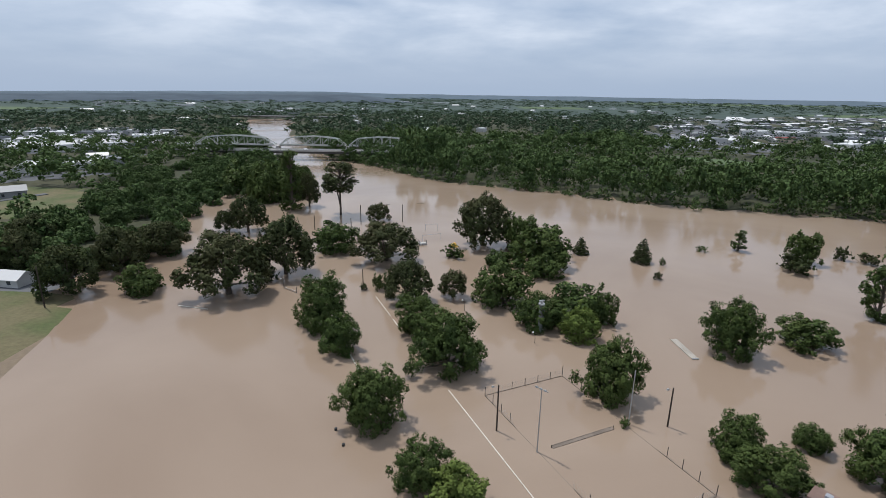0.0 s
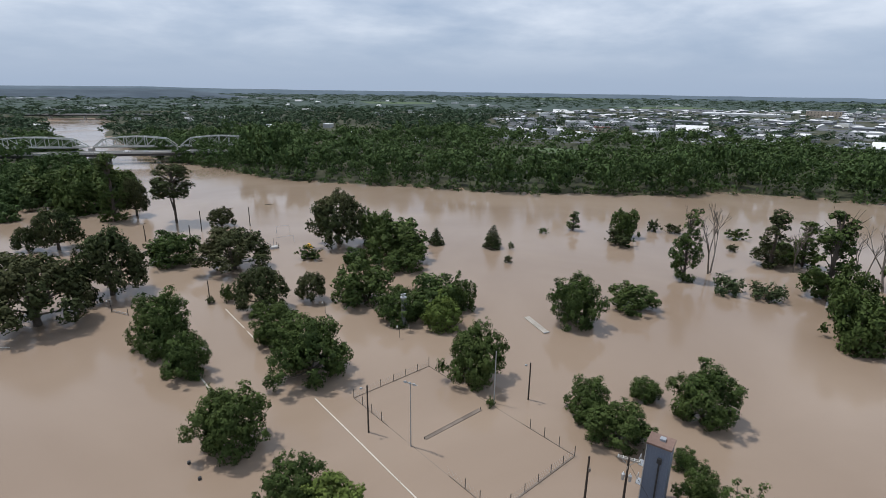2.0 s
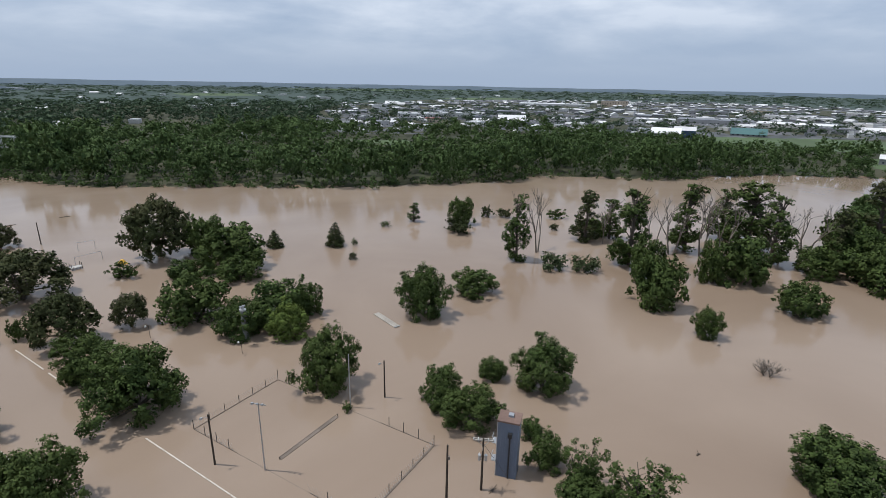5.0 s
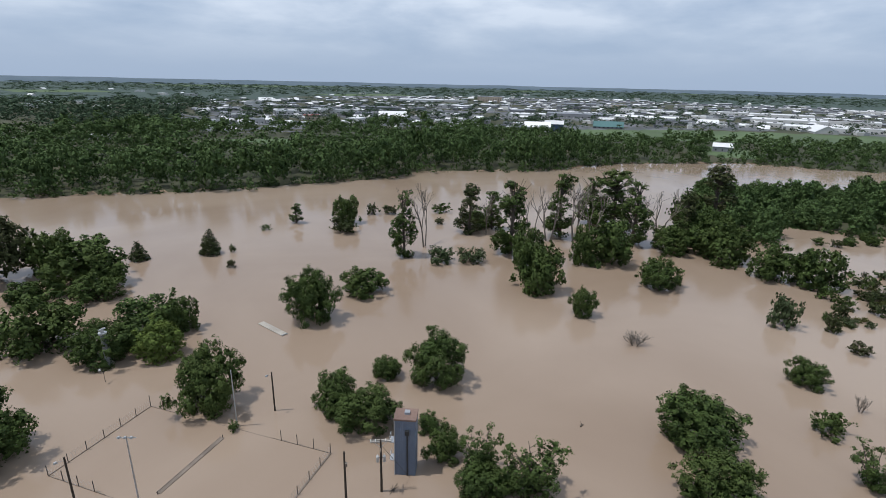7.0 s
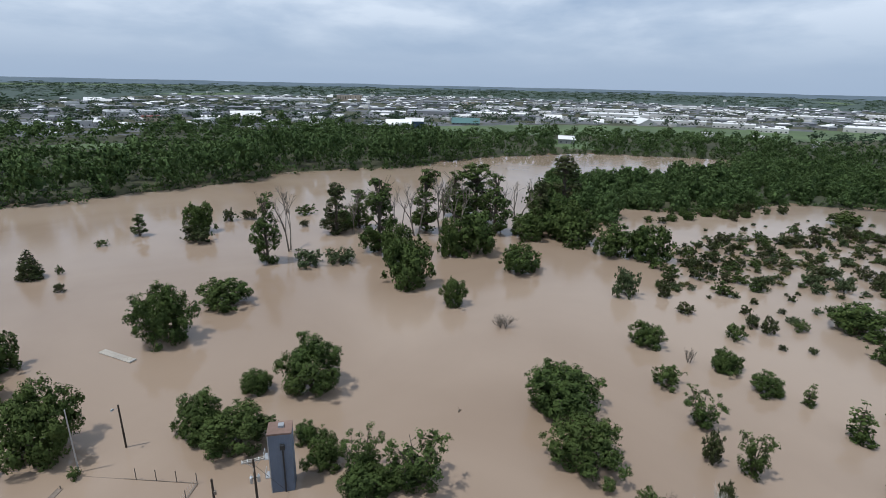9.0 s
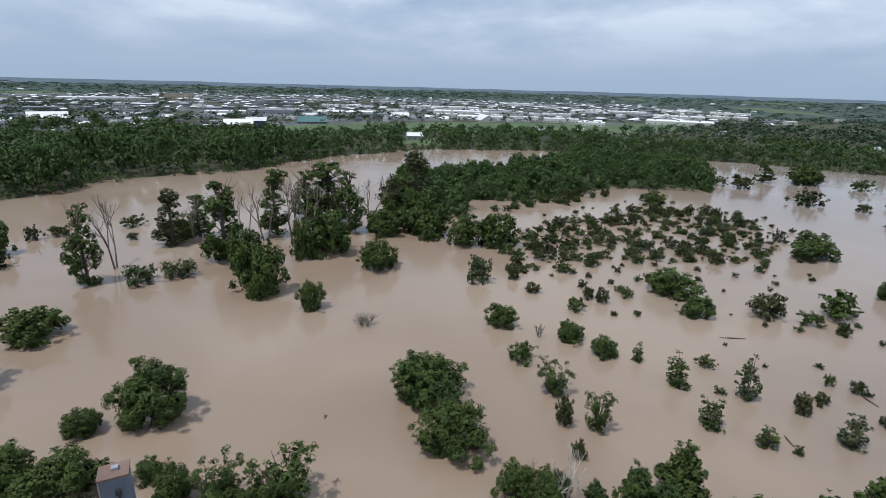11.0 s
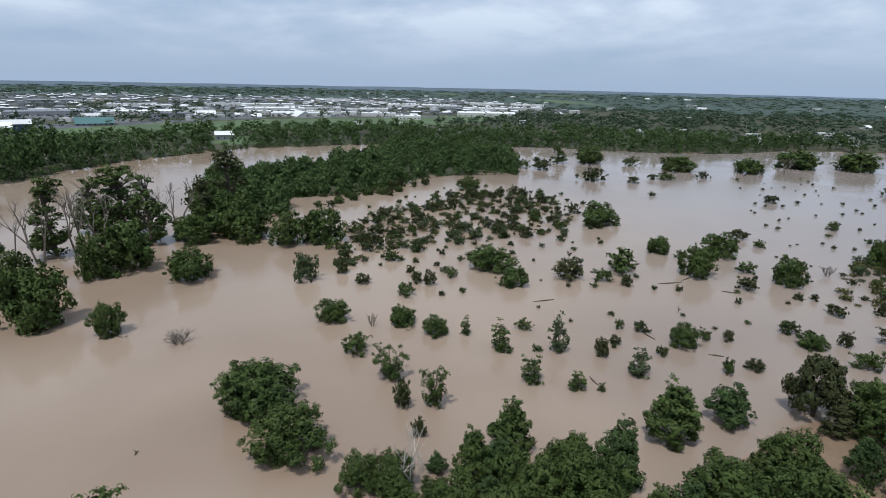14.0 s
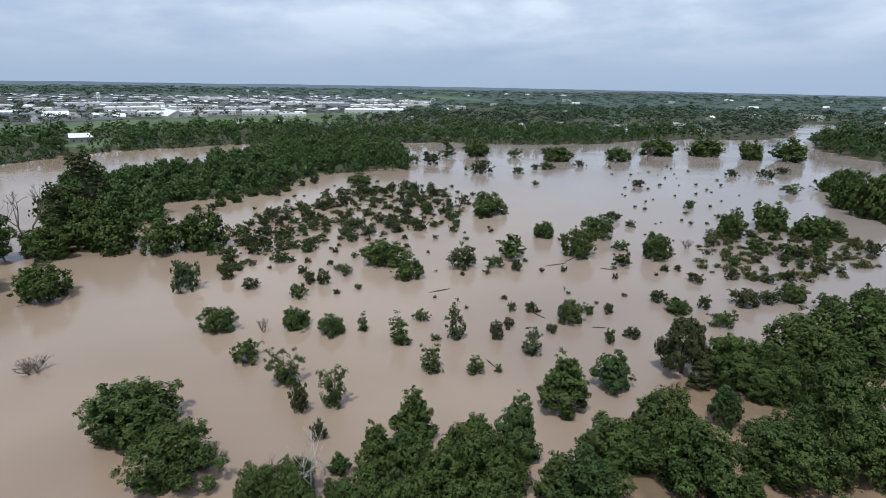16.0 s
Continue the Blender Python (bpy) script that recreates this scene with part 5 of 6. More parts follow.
def building(style, x, y, w, d, h, rz, windows=True):
    wall, roof, form, label, name = STYLE[style]
    h = min(h, 15.0 if style == "hotel" else 12.0 if "warehouse" in style else 7.4 if style == "lodge" else 5.8)
    z = float(land_height(np.array([float(x)]), np.array([float(y)]))[0]) - 0.2
    ob = thing(name, x, y, z, rz, label, name.replace("_", " ") if name != "commercial_building" else "building", "buildings of the town")
    if form == "flat":
        part("wall", Geo().box(0, 0, 0, w, d, h), wall, ob)
        g = Geo().box(0, 0, h + 0.004, w - 0.8, d - 0.8, 0.25)
        for sx, sy, px_, py_ in ((w, 0.35, 0, -d / 2 + 0.175), (w, 0.35, 0, d / 2 - 0.175), (0.35, d - 0.7, -w / 2 + 0.175, 0), (0.35, d - 0.7, w / 2 - 0.175, 0)):
            g.box(px_, py_, h + 0.002, sx, sy, 0.7)
        part("roof", g, roof, ob)
        if w > 30:
            k = np.random.default_rng(int(abs(x) * 7 + abs(y)))
            for _ in range(4):
                part("roof_unit", Geo().box(k.uniform(-0.4, 0.4) * w, k.uniform(-0.3, 0.3) * d, h + 0.26, 3, 2.2, 1.5), "wall_grey", ob)
    else:
        rise = min(w, d) * 0.28
        eave = max(2.6, h - rise)
        g = Geo().box(0, 0, 0, w, d, eave)
        for s in (-1, 1):
            g.poly([(s * w / 2, -d / 2, eave), (s * w / 2, d / 2, eave), (s * w / 2, 0, eave + rise)][::s])
        part("wall", g, wall, ob)
        g = Geo()
        for s in (-1, 1):
            o = 0.5
            a, b = (d / 2 + o), -o * rise / (d / 2)
            low0, low1 = Vector((-w / 2 - o, s * a, eave + b + 0.05)), Vector((w / 2 + o, s * a, eave + b + 0.05))
            hi0, hi1 = Vector((-w / 2 - o, 0, eave + rise + 0.05)), Vector((w / 2 + o, 0, eave + rise + 0.05))
            t = Vector((0, 0, 0.18))
            for q in ([low0, low1, hi1, hi0], [low0 + t, low1 + t, hi1 + t, hi0 + t], [low0, low1, low1 + t, low0 + t], [low0, hi0, hi0 + t, low0 + t], [low1, hi1, hi1 + t, low1 + t]):
                g.poly(q)
        part("roof", g, roof, ob)
    # windows and doors towards the river side
    if not windows:
        return ob
    cols = max(2, min(10, int(w / 5)))
    rows = max(1, min(5, int(h / 3.6))) if style in ("hotel", "tan") else 1
    shared = Geo().box(0, 0, 0, 2.0 if cols > 3 else 1.2, 0.1, 1.3)
    mesh = shared.mesh("window")
    for r in range(rows):
        for c_ in range(cols):
            px_ = (c_ + 0.5) / cols * w - w / 2
            win = part("window", mesh, "glass", ob)
            win.location = (px_, -d / 2 - 0.055, 1.1 + r * 3.4)
    return ob

building("warehouse_white", 534, 350, 30, 18, 10.7, -57)
building("warehouse_blue", 554, 340, 22, 13, 16.3, -59)
building("teal", 650, 318, 37, 22, 7.4, -64)
building("hotel", 1222, 967, 69, 42, 22, -52)
building("white", 1066, 1042, 185, 60, 9.1, -46)
building("white", 741, 507, 60, 36, 13.0, -56)
building("grey", 827, 459, 107, 60, 9.6, -61)
building("white", 854, 353, 98, 59, 16.5, -68)
building("grey", 807, 297, 47, 28, 10.3, -70)
building("gable", 850, 258, 28, 17, 12.3, -73)
building("tan", 1301, 620, 52, 31, 20.6, -65)
building("grey", 1258, 689, 95, 57, 11.7, -61)
building("white", 1010, 185, 104, 60, 10.4, -80)
building("white", 1057, 109, 76, 46, 9.5, -84)
building("white", 863, 127, 72, 43, 5.6, -82)
building("white", 1033, 6, 52, 31, 7.0, -90)
building("white", 1116, 461, 49, 29, 12.2, -68)
building("white", 1186, 324, 71, 43, 9.5, -75)
building("white", 529, 1041, 22, 13, 8.7, -27)
building("white", 382, 1072, 28, 17, 7.9, -20)
building("white", 449, 753, 44, 26, 10.9, -31)
building("red", 414, 641, 21, 13, 7.5, -33)
building("white", 543, 752, 73, 44, 7.3, -36)
building("grey", 654, 778, 71, 43, 7.1, -40)
building("white", 605, 569, 51, 31, 6.8, -47)
building("white", 489, 560, 23, 14, 4.6, -41)
building("white", 375, 517, 19, 12, 5.1, -36)
building("grey", 514, 658, 34, 20, 6.7, -38)
building("gable", 664, 1223, 33, 20, 9.2, -28)
building("gable", 652, 1158, 25, 15, 10.1, -29)
building("gable", 723, 1197, 27, 16, 10.8, -31)
building("white", 281, 632, 19, 11, 5.1, -24)
building("gable", 294, 640, 16, 10, 5.8, -25)
building("gable", 302, 613, 13, 8, 6.4, -26)
building("white", 322, 619, 18, 11, 7.2, -27)
building("gable", 342, 622, 12, 7, 7.5, -29)
building("white", 285, 521, 14, 9, 4.5, -29)
building("gable", 255, 546, 11, 7, 4.5, -25)
building("lodge", 518, 142, 16, 10, 7.4, -75)
building("white", 563, 112, 14, 9, 5.0, -79)
building("grey", 1101, 628, 73, 44, 6.3, -60)
building("white", 1211, 608, 35, 21, 7.0, -63)
building("white", 1186, 231, 106, 60, 9.4, -79)
building("white", 1065, 131, 91, 54, 12.8, -83)
building("white", 888, 187, 36, 21, 6.3, -78)
building("white", 1065, 412, 52, 31, 9.4, -69)
building("white", 1095, 478, 59, 35, 7.5, -66)
building("white", 863, 478, 58, 35, 6.6, -61)
building("white", 1422, 468, 42, 25, 5.6, -72)
building("white", 885, 57, 45, 27, 7.2, -86)
building("white", 869, -2, 54, 32, 6.3, -90)
building("white", 817, -46, 38, 23, 5.1, -93)
building("white", 1593, 126, 97, 58, 9.7, -85)
building("white", 1379, 4, 71, 42, 8.5, -90)
building("white", 1601, 295, 48, 29, 9.7, -80)
building("grey", 1156, -149, 71, 42, 7.1, -97)
building("white", 1112, -225, 92, 55, 6.9, -101)
building("white", 1209, -59, 72, 43, 7.2, -93)
building("white", 1018, 32, 49, 30, 7.9, -88)
building("white", 1159, -324, 74, 45, 6.2, -106)
building("white", 849, -523, 9, 6, 6.1, -122)
building("white", 542, -459, 12, 7, 4.2, -130)
building("white", 560, -517, 16, 10, 5.9, -133)
building("white", 922, -189, 99, 59, 7.4, -102)
building("white", 1283, -62, 74, 44, 9.8, -93)
building("white", 1251, -144, 82, 49, 9.3, -97)
building("white", 1427, -294, 90, 54, 10.3, -102)
building("white", 1350, -384, 83, 50, 9.5, -106)
building("white", 842, 813, 47, 28, 9.3, -46)
building("white", 469, 765, 74, 44, 8.3, -32)
building("grey", 554, 771, 59, 35, 7.8, -36)
building("gable", 537, 611, 41, 25, 9.9, -41)
building("white", 130, 532, 17, 10, 3.9, -14)
building("white", 395, 1083, 24, 14, 8.4, -20)
building("white", 564, 1089, 32, 19, 7.7, -27)
building("white", 183, 1114, 28, 17, 5.6, -9)
building("gable", -20, 654, 7, 4, 5.4, 2)
building("gable", -15, 699, 8, 5, 5.8, 1)
building("white", -110, 1000, 48, 29, 3.5, 6)
building("white", -156, 964, 41, 24, 3.5, 9)
building("gable", 67, 643, 10, 6, 3.8, -6)
building("shed", -222, 261, 13, 8, 12.9, 40)
building("white", -340, 476, 86, 52, 6.9, 36)
building("white", -412, 552, 41, 25, 4.1, 37)
building("white", -366, 557, 33, 20, 6.5, 33)
building("grey", -289, 495, 24, 14, 4.2, 30)
building("white", -329, 592, 38, 23, 5.0, 29)
building("white", -263, 361, 46, 28, 4.6, 36)
building("white", -398, 480, 21, 12, 5.1, 40)
building("white", -429, 1227, 32, 19, 9.0, 19)
building("white", -417, 1302, 41, 25, 5.5, 18)
building("white", -748, 1114, 12, 7, 8.3, 34)
building("white", -498, 606, 23, 14, 3.9, 39)
building("grey", -338, 1193, 25, 15, 7.5, 16)
building("white", 183, 1086, 25, 15, 8.0, -10)
building("white", 376, 1030, 22, 13, 10.9, -20)

# lots of smaller roofs between, as the town thins out
TR = np.random.default_rng(77)
count = 0
far_white, far_grey, far_wall = Geo(), Geo(), Geo()
while count < 760:
    x, y = TR.uniform(230, 1900), TR.uniform(-420, 1350)
    p = np.array([x]), np.array([y])
    if not in_poly(*p, TOWN)[0] or in_poly(*p, MEADOW)[0] or np.hypot(x, y) < 640:
        continue
    s = float(TR.choice([10, 12, 14, 18, 26, 40], p=[0.34, 0.3, 0.18, 0.1, 0.05, 0.03]))
    rz = float(TR.choice([-60, -62, 30, 28, -75]))
    h = float(TR.uniform(3.0, 4.6)) + (s > 20) * 1.2
    if math.hypot(x, y) < 900:
        building(str(TR.choice(["gable", "white", "grey", "grey", "gable"])), round(x), round(y), s, s * 0.65, h, rz, math.hypot(x, y) < 800)
    else:
        z = float(land_height(*p)[0]) - 0.2
        far_wall.box(x, y, z, s, s * 0.65, h, rz)
        (far_white if TR.uniform() < 0.5 else far_grey).box(x, y, z + h + 0.004, s + 0.8, s * 0.65 + 0.8, 1.6 if s < 20 else 0.5, rz, 0.5 if s < 20 else 1.0)
    count += 1
houses = thing("distant_houses", 0, 0, 0, 0, "many small distant houses of the town", "houses", kind="stuff")
part("walls", far_wall, "wall_grey", houses)
part("pale_roofs", far_white, "roof_white", houses)
part("grey_roofs", far_grey, "roof_grey", houses)
for i in range(26):
    x, y = TR.uniform(-560, -230), TR.uniform(330, 700)
    if in_poly(np.array([x]), np.array([y]), TOWN_WEST)[0]:
        building(str(TR.choice(["gable", "white", "grey"])), round(x), round(y), float(TR.uniform(10, 24)), float(TR.uniform(8, 14)), float(TR.uniform(3.6, 5.5)), float(TR.choice([30, -60])))
for i in range(150):                      # farms and houses far out in the woods
    b_, r_ = radians(TR.uniform(-40, 150)), 620 + 2400 * TR.uniform(0, 1) ** 1.5
    x, y = math.sin(b_) * r_, math.cos(b_) * r_
    if not wet(np.array([x]), np.array([y]))[0]:
        building(str(TR.choice(["gable", "white"])), round(x), round(y), float(TR.uniform(12, 16 if r_ < 1000 else 34)), float(TR.uniform(8, 11 if r_ < 1000 else 16)), float(TR.uniform(4, 5 if r_ < 1000 else 8)), float(TR.uniform(-90, 90)), False)

building("white", -470, 1345, 52, 26, 9, 10, False)
building("white", -430, 1425, 40, 20, 8, 5, False)
building("white", -390, 1430, 26, 16, 7, 20, False)
building("white", -1300, 2062, 90, 30, 8, 15, False)
building("white", -929, 2335, 190, 30, 9, 8, False)
building("white", -1120, 1870, 90, 30, 8, 15, False)
building("white", -864, 1769, 60, 26, 8, 12, False)
building("gable", -835, 1246, 26, 18, 8, 20, False)
building("white", -224, 2900, 90, 40, 14, 5, False)
building("white", -60, 2700, 160, 30, 8, 5, False)
building("gable", -23, 747, 16, 10, 6, 20, True)
building("gable", 6, 752, 12, 9, 6, -60, True)
building("white", -200, 1130, 30, 14, 5, 10, False)
building("gable", -60, 1120, 24, 14, 6, 12, False)
building("white", -385, 512, 66, 26, 6, 14, True)
building("white", -462, 600, 70, 24, 5, 10, True)
building("grey", -400, 617, 46, 20, 5, 10, True)
building("white", -365, 659, 56, 14, 5, 6, True)
building("gable", -290, 512, 16, 12, 5, 10, True)
building("red", -330, 520, 36, 16, 5, 14, True)
building("gable", -330, 610, 18, 12, 5, 30, True)
house = building("gable", -126, 141, 11, 6, 3.2, -8)
house["label"] = "low house with a pale roof beside the grass bank"
# roads and car parks, thin slabs on the plain
LOTS = [(560, 640, 240, 26, -38), (800, 420, 300, 24, -62), (930, 190, 260, 34, -78), (980, 20, 260, 30, -86), (1010, -150, 240, 26, -95), (720, 720, 320, 22, -45),
        (900, 620, 420, 24, -55), (1100, 300, 420, 22, -74), (1250, 60, 380, 22, -85), (470, 700, 200, 30, -32), (680, 480, 160, 30, -55),
        (330, 590, 150, 18, -30), (620, 900, 420, 20, -36), (-216, 258, 26, 4, 66), (-140, 1075, 300, 16, -17), (-330, 450, 90, 14, 36), (-390, 540, 120, 16, 36)]
for x, y, w_, d_, rz in LOTS:
    z = float(land_height(np.array([float(x)]), np.array([float(y)]))[0])
    tagged(part("pavement", Geo().box(x, y, z - 0.6, w_, d_, 0.85, rz), "asphalt"), "pale asphalt car park and street of the town", "pavement", kind="structure")
cars = Geo()
for x, y, w_, d_, rz in LOTS:
    c_, s_ = math.cos(radians(rz)), math.sin(radians(rz))
    z = float(land_height(np.array([float(x)]), np.array([float(y)]))[0]) + 0.25
    for _ in range(34 if d_ > 17 else 0):
        u_, v_ = TR.uniform(-0.48, 0.48) * w_, TR.choice([-0.36, -0.12, 0.12, 0.36]) * d_
        cx_, cy_ = x + u_ * c_ - v_ * s_, y + u_ * s_ + v_ * c_
        cars.box(cx_, cy_, z + 0.3, 1.8, 4.5, 0.65, rz).box(cx_, cy_, z + 0.95, 1.6, 2.4, 0.6, rz, 0.75)
tagged(part("parked_cars", cars, "car_paint"), "many parked cars in the town's car parks", "cars", kind="stuff")
# water tower, masts
wt = thing("water_tower", 1360, 330, 3, 0, "pale water tower on legs above the town", "water tower")
part("tank", Geo().tube((0, 0, 22), (0, 0, 25), 3, 6, 14).tube((0, 0, 25), (0, 0, 30), 6, 6, 14).tube((0, 0, 30), (0, 0, 33), 6, 1.5, 14), "white", wt)
for i in range(4):
    a = math.pi / 4 + i * math.pi / 2
    part("leg", Geo().tube((math.cos(a) * 6, math.sin(a) * 6, 0), (math.cos(a) * 3, math.sin(a) * 3, 23), 0.4, 0.4, 6), "white", wt)
wt.scale = (0.6, 0.6, 0.65)
for x, y, h in ((880, 640, 24), (1000, 530, 22), (760, 560, 18), (1180, -20, 22), (1240, 20, 28)):
    ob = thing("sign_mast", x, y, 3, -60, "tall roadside sign on a thin mast", "sign", "roadside signs")
    part("mast", Geo().tube((0, 0, 0), (0, 0, h), 0.45, 0.35, 8), "galv", ob)
    part("sign_panel", Geo().box(0, 0, h - 0.1, 6, 0.6, 4), "white", ob)

# ---- woods too far or too thick to count ----


def wood_templates(n, leaves, size, lumps, core=0.8, each=8, small=1.0, low=2.2):
    """Plain woodland trees, 13 m high and 11 m wide: a rounded top over a leafy skirt."""
    made = []
    for _ in range(n):
        c, r = [(rng.normal() * 0.6, rng.normal() * 0.6, rng.uniform(7.6, 9.4))], [3.2]
        for i in range(lumps):
            a = i * 2.39996 + rng.uniform(-0.5, 0.5)
            z = rng.uniform(low, 9.8)
            q = 3.9 * rng.uniform(0.6, 1.05) * (1.0 if z < 7 else 0.75)
            c.append((math.cos(a) * q, math.sin(a) * q, z))
            r.append(rng.uniform(1.5, 2.9))
        c, r = np.array(c), np.array(r)
        mid_ = np.array((0, 0, 5.0))
        vs, fs, ns = [], [], []
        for v, f, nn in (inner_sprays(c, r, core, each, mid_), shell_leaves(c, r, leaves, size, mid_, small)):
            vs.append(v), fs.append(f + sum(map(len, vs[:-1]))), ns.append(nn)
        made.append((np.concatenate(vs), np.concatenate(fs), np.concatenate(ns)))
    return made


def spread(name, points, scales, templates, label, mat="leaf_wood"):
    """Many trees in one mesh: turned and scaled copies of the patterns."""
    k = np.random.default_rng(len(points))
    which = k.integers(len(templates), size=len(points))
    ang = k.uniform(0, 6.283, len(points))
    V, F, N, n = [], [], [], 0
    for j, (v, f, nn) in enumerate(templates):
        sel = np.where(which == j)[0]
        if not len(sel):
            continue
        c_, s_ = np.cos(ang[sel])[:, None], np.sin(ang[sel])[:, None]
        sc = scales[sel]
        X = (v[None, :, 0] * c_ - v[None, :, 1] * s_) * sc[:, :1] + points[sel, 0:1]
        Y = (v[None, :, 0] * s_ + v[None, :, 1] * c_) * sc[:, :1] + points[sel, 1:2]
        Z = v[None, :, 2] * sc[:, 1:2] + points[sel, 2:3]
        NX, NY = nn[None, :, 0] * c_ - nn[None, :, 1] * s_, nn[None, :, 0] * s_ + nn[None, :, 1] * c_
        V.append(np.stack([X, Y, Z], -1).reshape(-1, 3))
        N.append(np.stack([NX, NY, np.broadcast_to(nn[None, :, 2], NX.shape)], -1).reshape(-1, 3))
        F.append((f[None] + (np.arange(len(sel)) * len(v))[:, None, None] + n).reshape(-1, 4))
        n += len(v) * len(sel)
    return tagged(part(name, big_mesh(name, np.concatenate(V), np.concatenate(F), np.concatenate(N)), mat), label, "woods", kind="stuff")


def wood_points(gap, r0, r1, seed, thin=0.0):
    """Jittered places on dry land between two distances, sparser in town, none on meadows and car parks."""
    k = np.random.default_rng(seed)
    a = np.arange(-r1, r1, gap)
    X, Y = np.meshgrid(a, a)
    X = X.ravel() + k.uniform(-0.55, 0.55, X.size) * gap
    Y = Y.ravel() + k.uniform(-0.55, 0.55, Y.size) * gap
    R = np.hypot(X, Y)
    B = np.degrees(np.arctan2(X, Y))
    ok = (R >= r0) & (R < r1) & (((B > -48) & (B < 152)) | (k.uniform(size=X.size) < 0.05))
    X, Y, R = X[ok], Y[ok], R[ok]
    town = in_poly(X, Y, TOWN) | in_poly(X, Y, TOWN_WEST)
    keep = ~wet(X, Y) & ~in_poly(X, Y, ISLAND) & ~in_poly(X, Y, MEADOW) & ~in_poly(X, Y, CLEARING) & ~in_poly(X, Y, LAWN) & ~in_poly(X, Y, BANK) & ~in_poly(X, Y, WEST) & ~in_poly(X, Y, DRIVE) & ~in_poly(X, Y, HOUSE_PLOT) & ~in_poly(X, Y, RIVERSIDE_YARD)
    west = in_poly(X, Y, TOWN_WEST)
    keep &= ~town | (k.uniform(size=X.size) < np.where(west, 0.78, 0.72))
    patch = np.array([noise.noise((x / 170, y / 170, 1.0)) for x, y in zip(X, Y)])
    keep &= (patch > -0.32 - 0.2 * (R < 420)) | (k.uniform(size=X.size) < 0.35)
    if thin:
        far_ = np.array([noise.noise((x / 900, y / 260, 3.0)) for x, y in zip(X, Y)])
        keep &= (far_ < 0.3) | (k.uniform(size=X.size) < 0.12)
    for x, y, w_, d_, rz in LOTS:
        c_, s_ = math.cos(radians(rz)), math.sin(radians(rz))
        u_, v_ = (X - x) * c_ + (Y - y) * s_, -(X - x) * s_ + (Y - y) * c_
        keep &= ~((np.abs(u_) < w_ / 2 + 3) & (np.abs(v_) < d_ / 2 + 3))
    X, Y = X[keep], Y[keep]
    s = (0.58 + 0.78 * k.uniform(0, 1, len(X)) ** 1.6) * np.where((X > 400) & (Y < 260), 0.82, 1.0) * np.where(np.hypot(X - 500, Y - 315) < 75, 0.7, 1.0) * np.where(in_poly(X, Y, TOWN), 0.72, np.where(in_poly(X, Y, TOWN_WEST), 0.8, 1.0))
    return np.stack([X, Y, land_height(X, Y) - 0.3], 1), np.stack([s, s * k.uniform(0.8, 1.35, len(X))], 1)


pts, sc = wood_points(9.8, 60, 640, 3)
near_bank = np.hypot(pts[:, 0] - 60, pts[:, 1] + 110) < 150
pts, sc = pts[~near_bank], sc[~near_bank]
shore = np.minimum.reduce([edge_distance(pts[:, 0], pts[:, 1], p) for p in WATERS])
front = shore < 34
tall_bank = np.where(pts[front][:, 1:2] > 385, 0.85, np.where(pts[front][:, 1:2] > 150, 1.42, 1.12))
spread("riverside_woods", pts[front], sc[front] * np.concatenate([1.15 + 0 * tall_bank, tall_bank], 1), wood_templates(9, 430, 0.8, 10, 0.55, 8, 0.62, 3.0), "dense leafy woods along the river banks")
pts, sc = wood_points(11.6, 60, 640, 6)
shore = np.minimum.reduce([edge_distance(pts[:, 0], pts[:, 1], p) for p in WATERS])
inner = (shore >= 34) & (np.hypot(pts[:, 0] - 60, pts[:, 1] + 110) > 150)
spread("inner_woods", pts[inner], sc[inner] * np.array([1.32, 1.0]), wood_templates(9, 130, 1.2, 6, 0.55, 7, 0.75, 5.0), "leafy woods behind the river bank")
# from 640 m outwards the woods take the haze-tinted leaves
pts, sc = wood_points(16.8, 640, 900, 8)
spread("middle_woods", pts, sc * np.array([1.72, 0.95]), wood_templates(7, 40, 1.7, 4, 0.6, 7, 0.9, 5.0), "leafy woods and garden trees near the town", "leaf_hazed")
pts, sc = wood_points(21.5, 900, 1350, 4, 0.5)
spread("outer_woods", pts, sc * np.array([2.35, 0.8]), wood_templates(6, 16, 2.2, 3, 0.95, 7, 1.0, 5.0), "leafy woods on the plain beyond the river", "leaf_hazed")
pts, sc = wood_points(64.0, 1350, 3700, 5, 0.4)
spread("distant_woods", pts, sc * np.array([3.8, 0.65]), wood_templates(5, 12, 2.6, 3, 1.0, 6, 1.0, 5.0), "distant woods and hedgerows on the plain", "leaf_hazed")
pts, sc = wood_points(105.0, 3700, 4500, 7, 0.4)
spread("farthest_woods", pts, sc * np.array([7.0, 0.75]), wood_templates(4, 10, 2.6, 3, 1.0, 6, 1.0, 5.0), "farthest woods before the hills", "leaf_hazed")
# low brush along the water's edge
edge = []
EK = np.random.default_rng(9)
for poly in (FLOOD[:26] , ISLAND):
    for (x0, y0), (x1, y1) in zip(poly, poly[1:]):
        L = math.hypot(x1 - x0, y1 - y0)
        for t in np.arange(0, L, 3.4):
            edge.append((x0 + (x1 - x0) * t / L + EK.normal() * 2.4, y0 + (y1 - y0) * t / L + EK.normal() * 2.4, -2.0))
edge = np.array(edge)
es = EK.uniform(0.35, 0.8, len(edge))
spread("bank_brush", edge, np.stack([es, es * EK.uniform(0.7, 1.2, len(edge))], 1), wood_templates(5, 70, 1.1, 4, 0.8, 8), "low brush hanging over the flooded river bank")

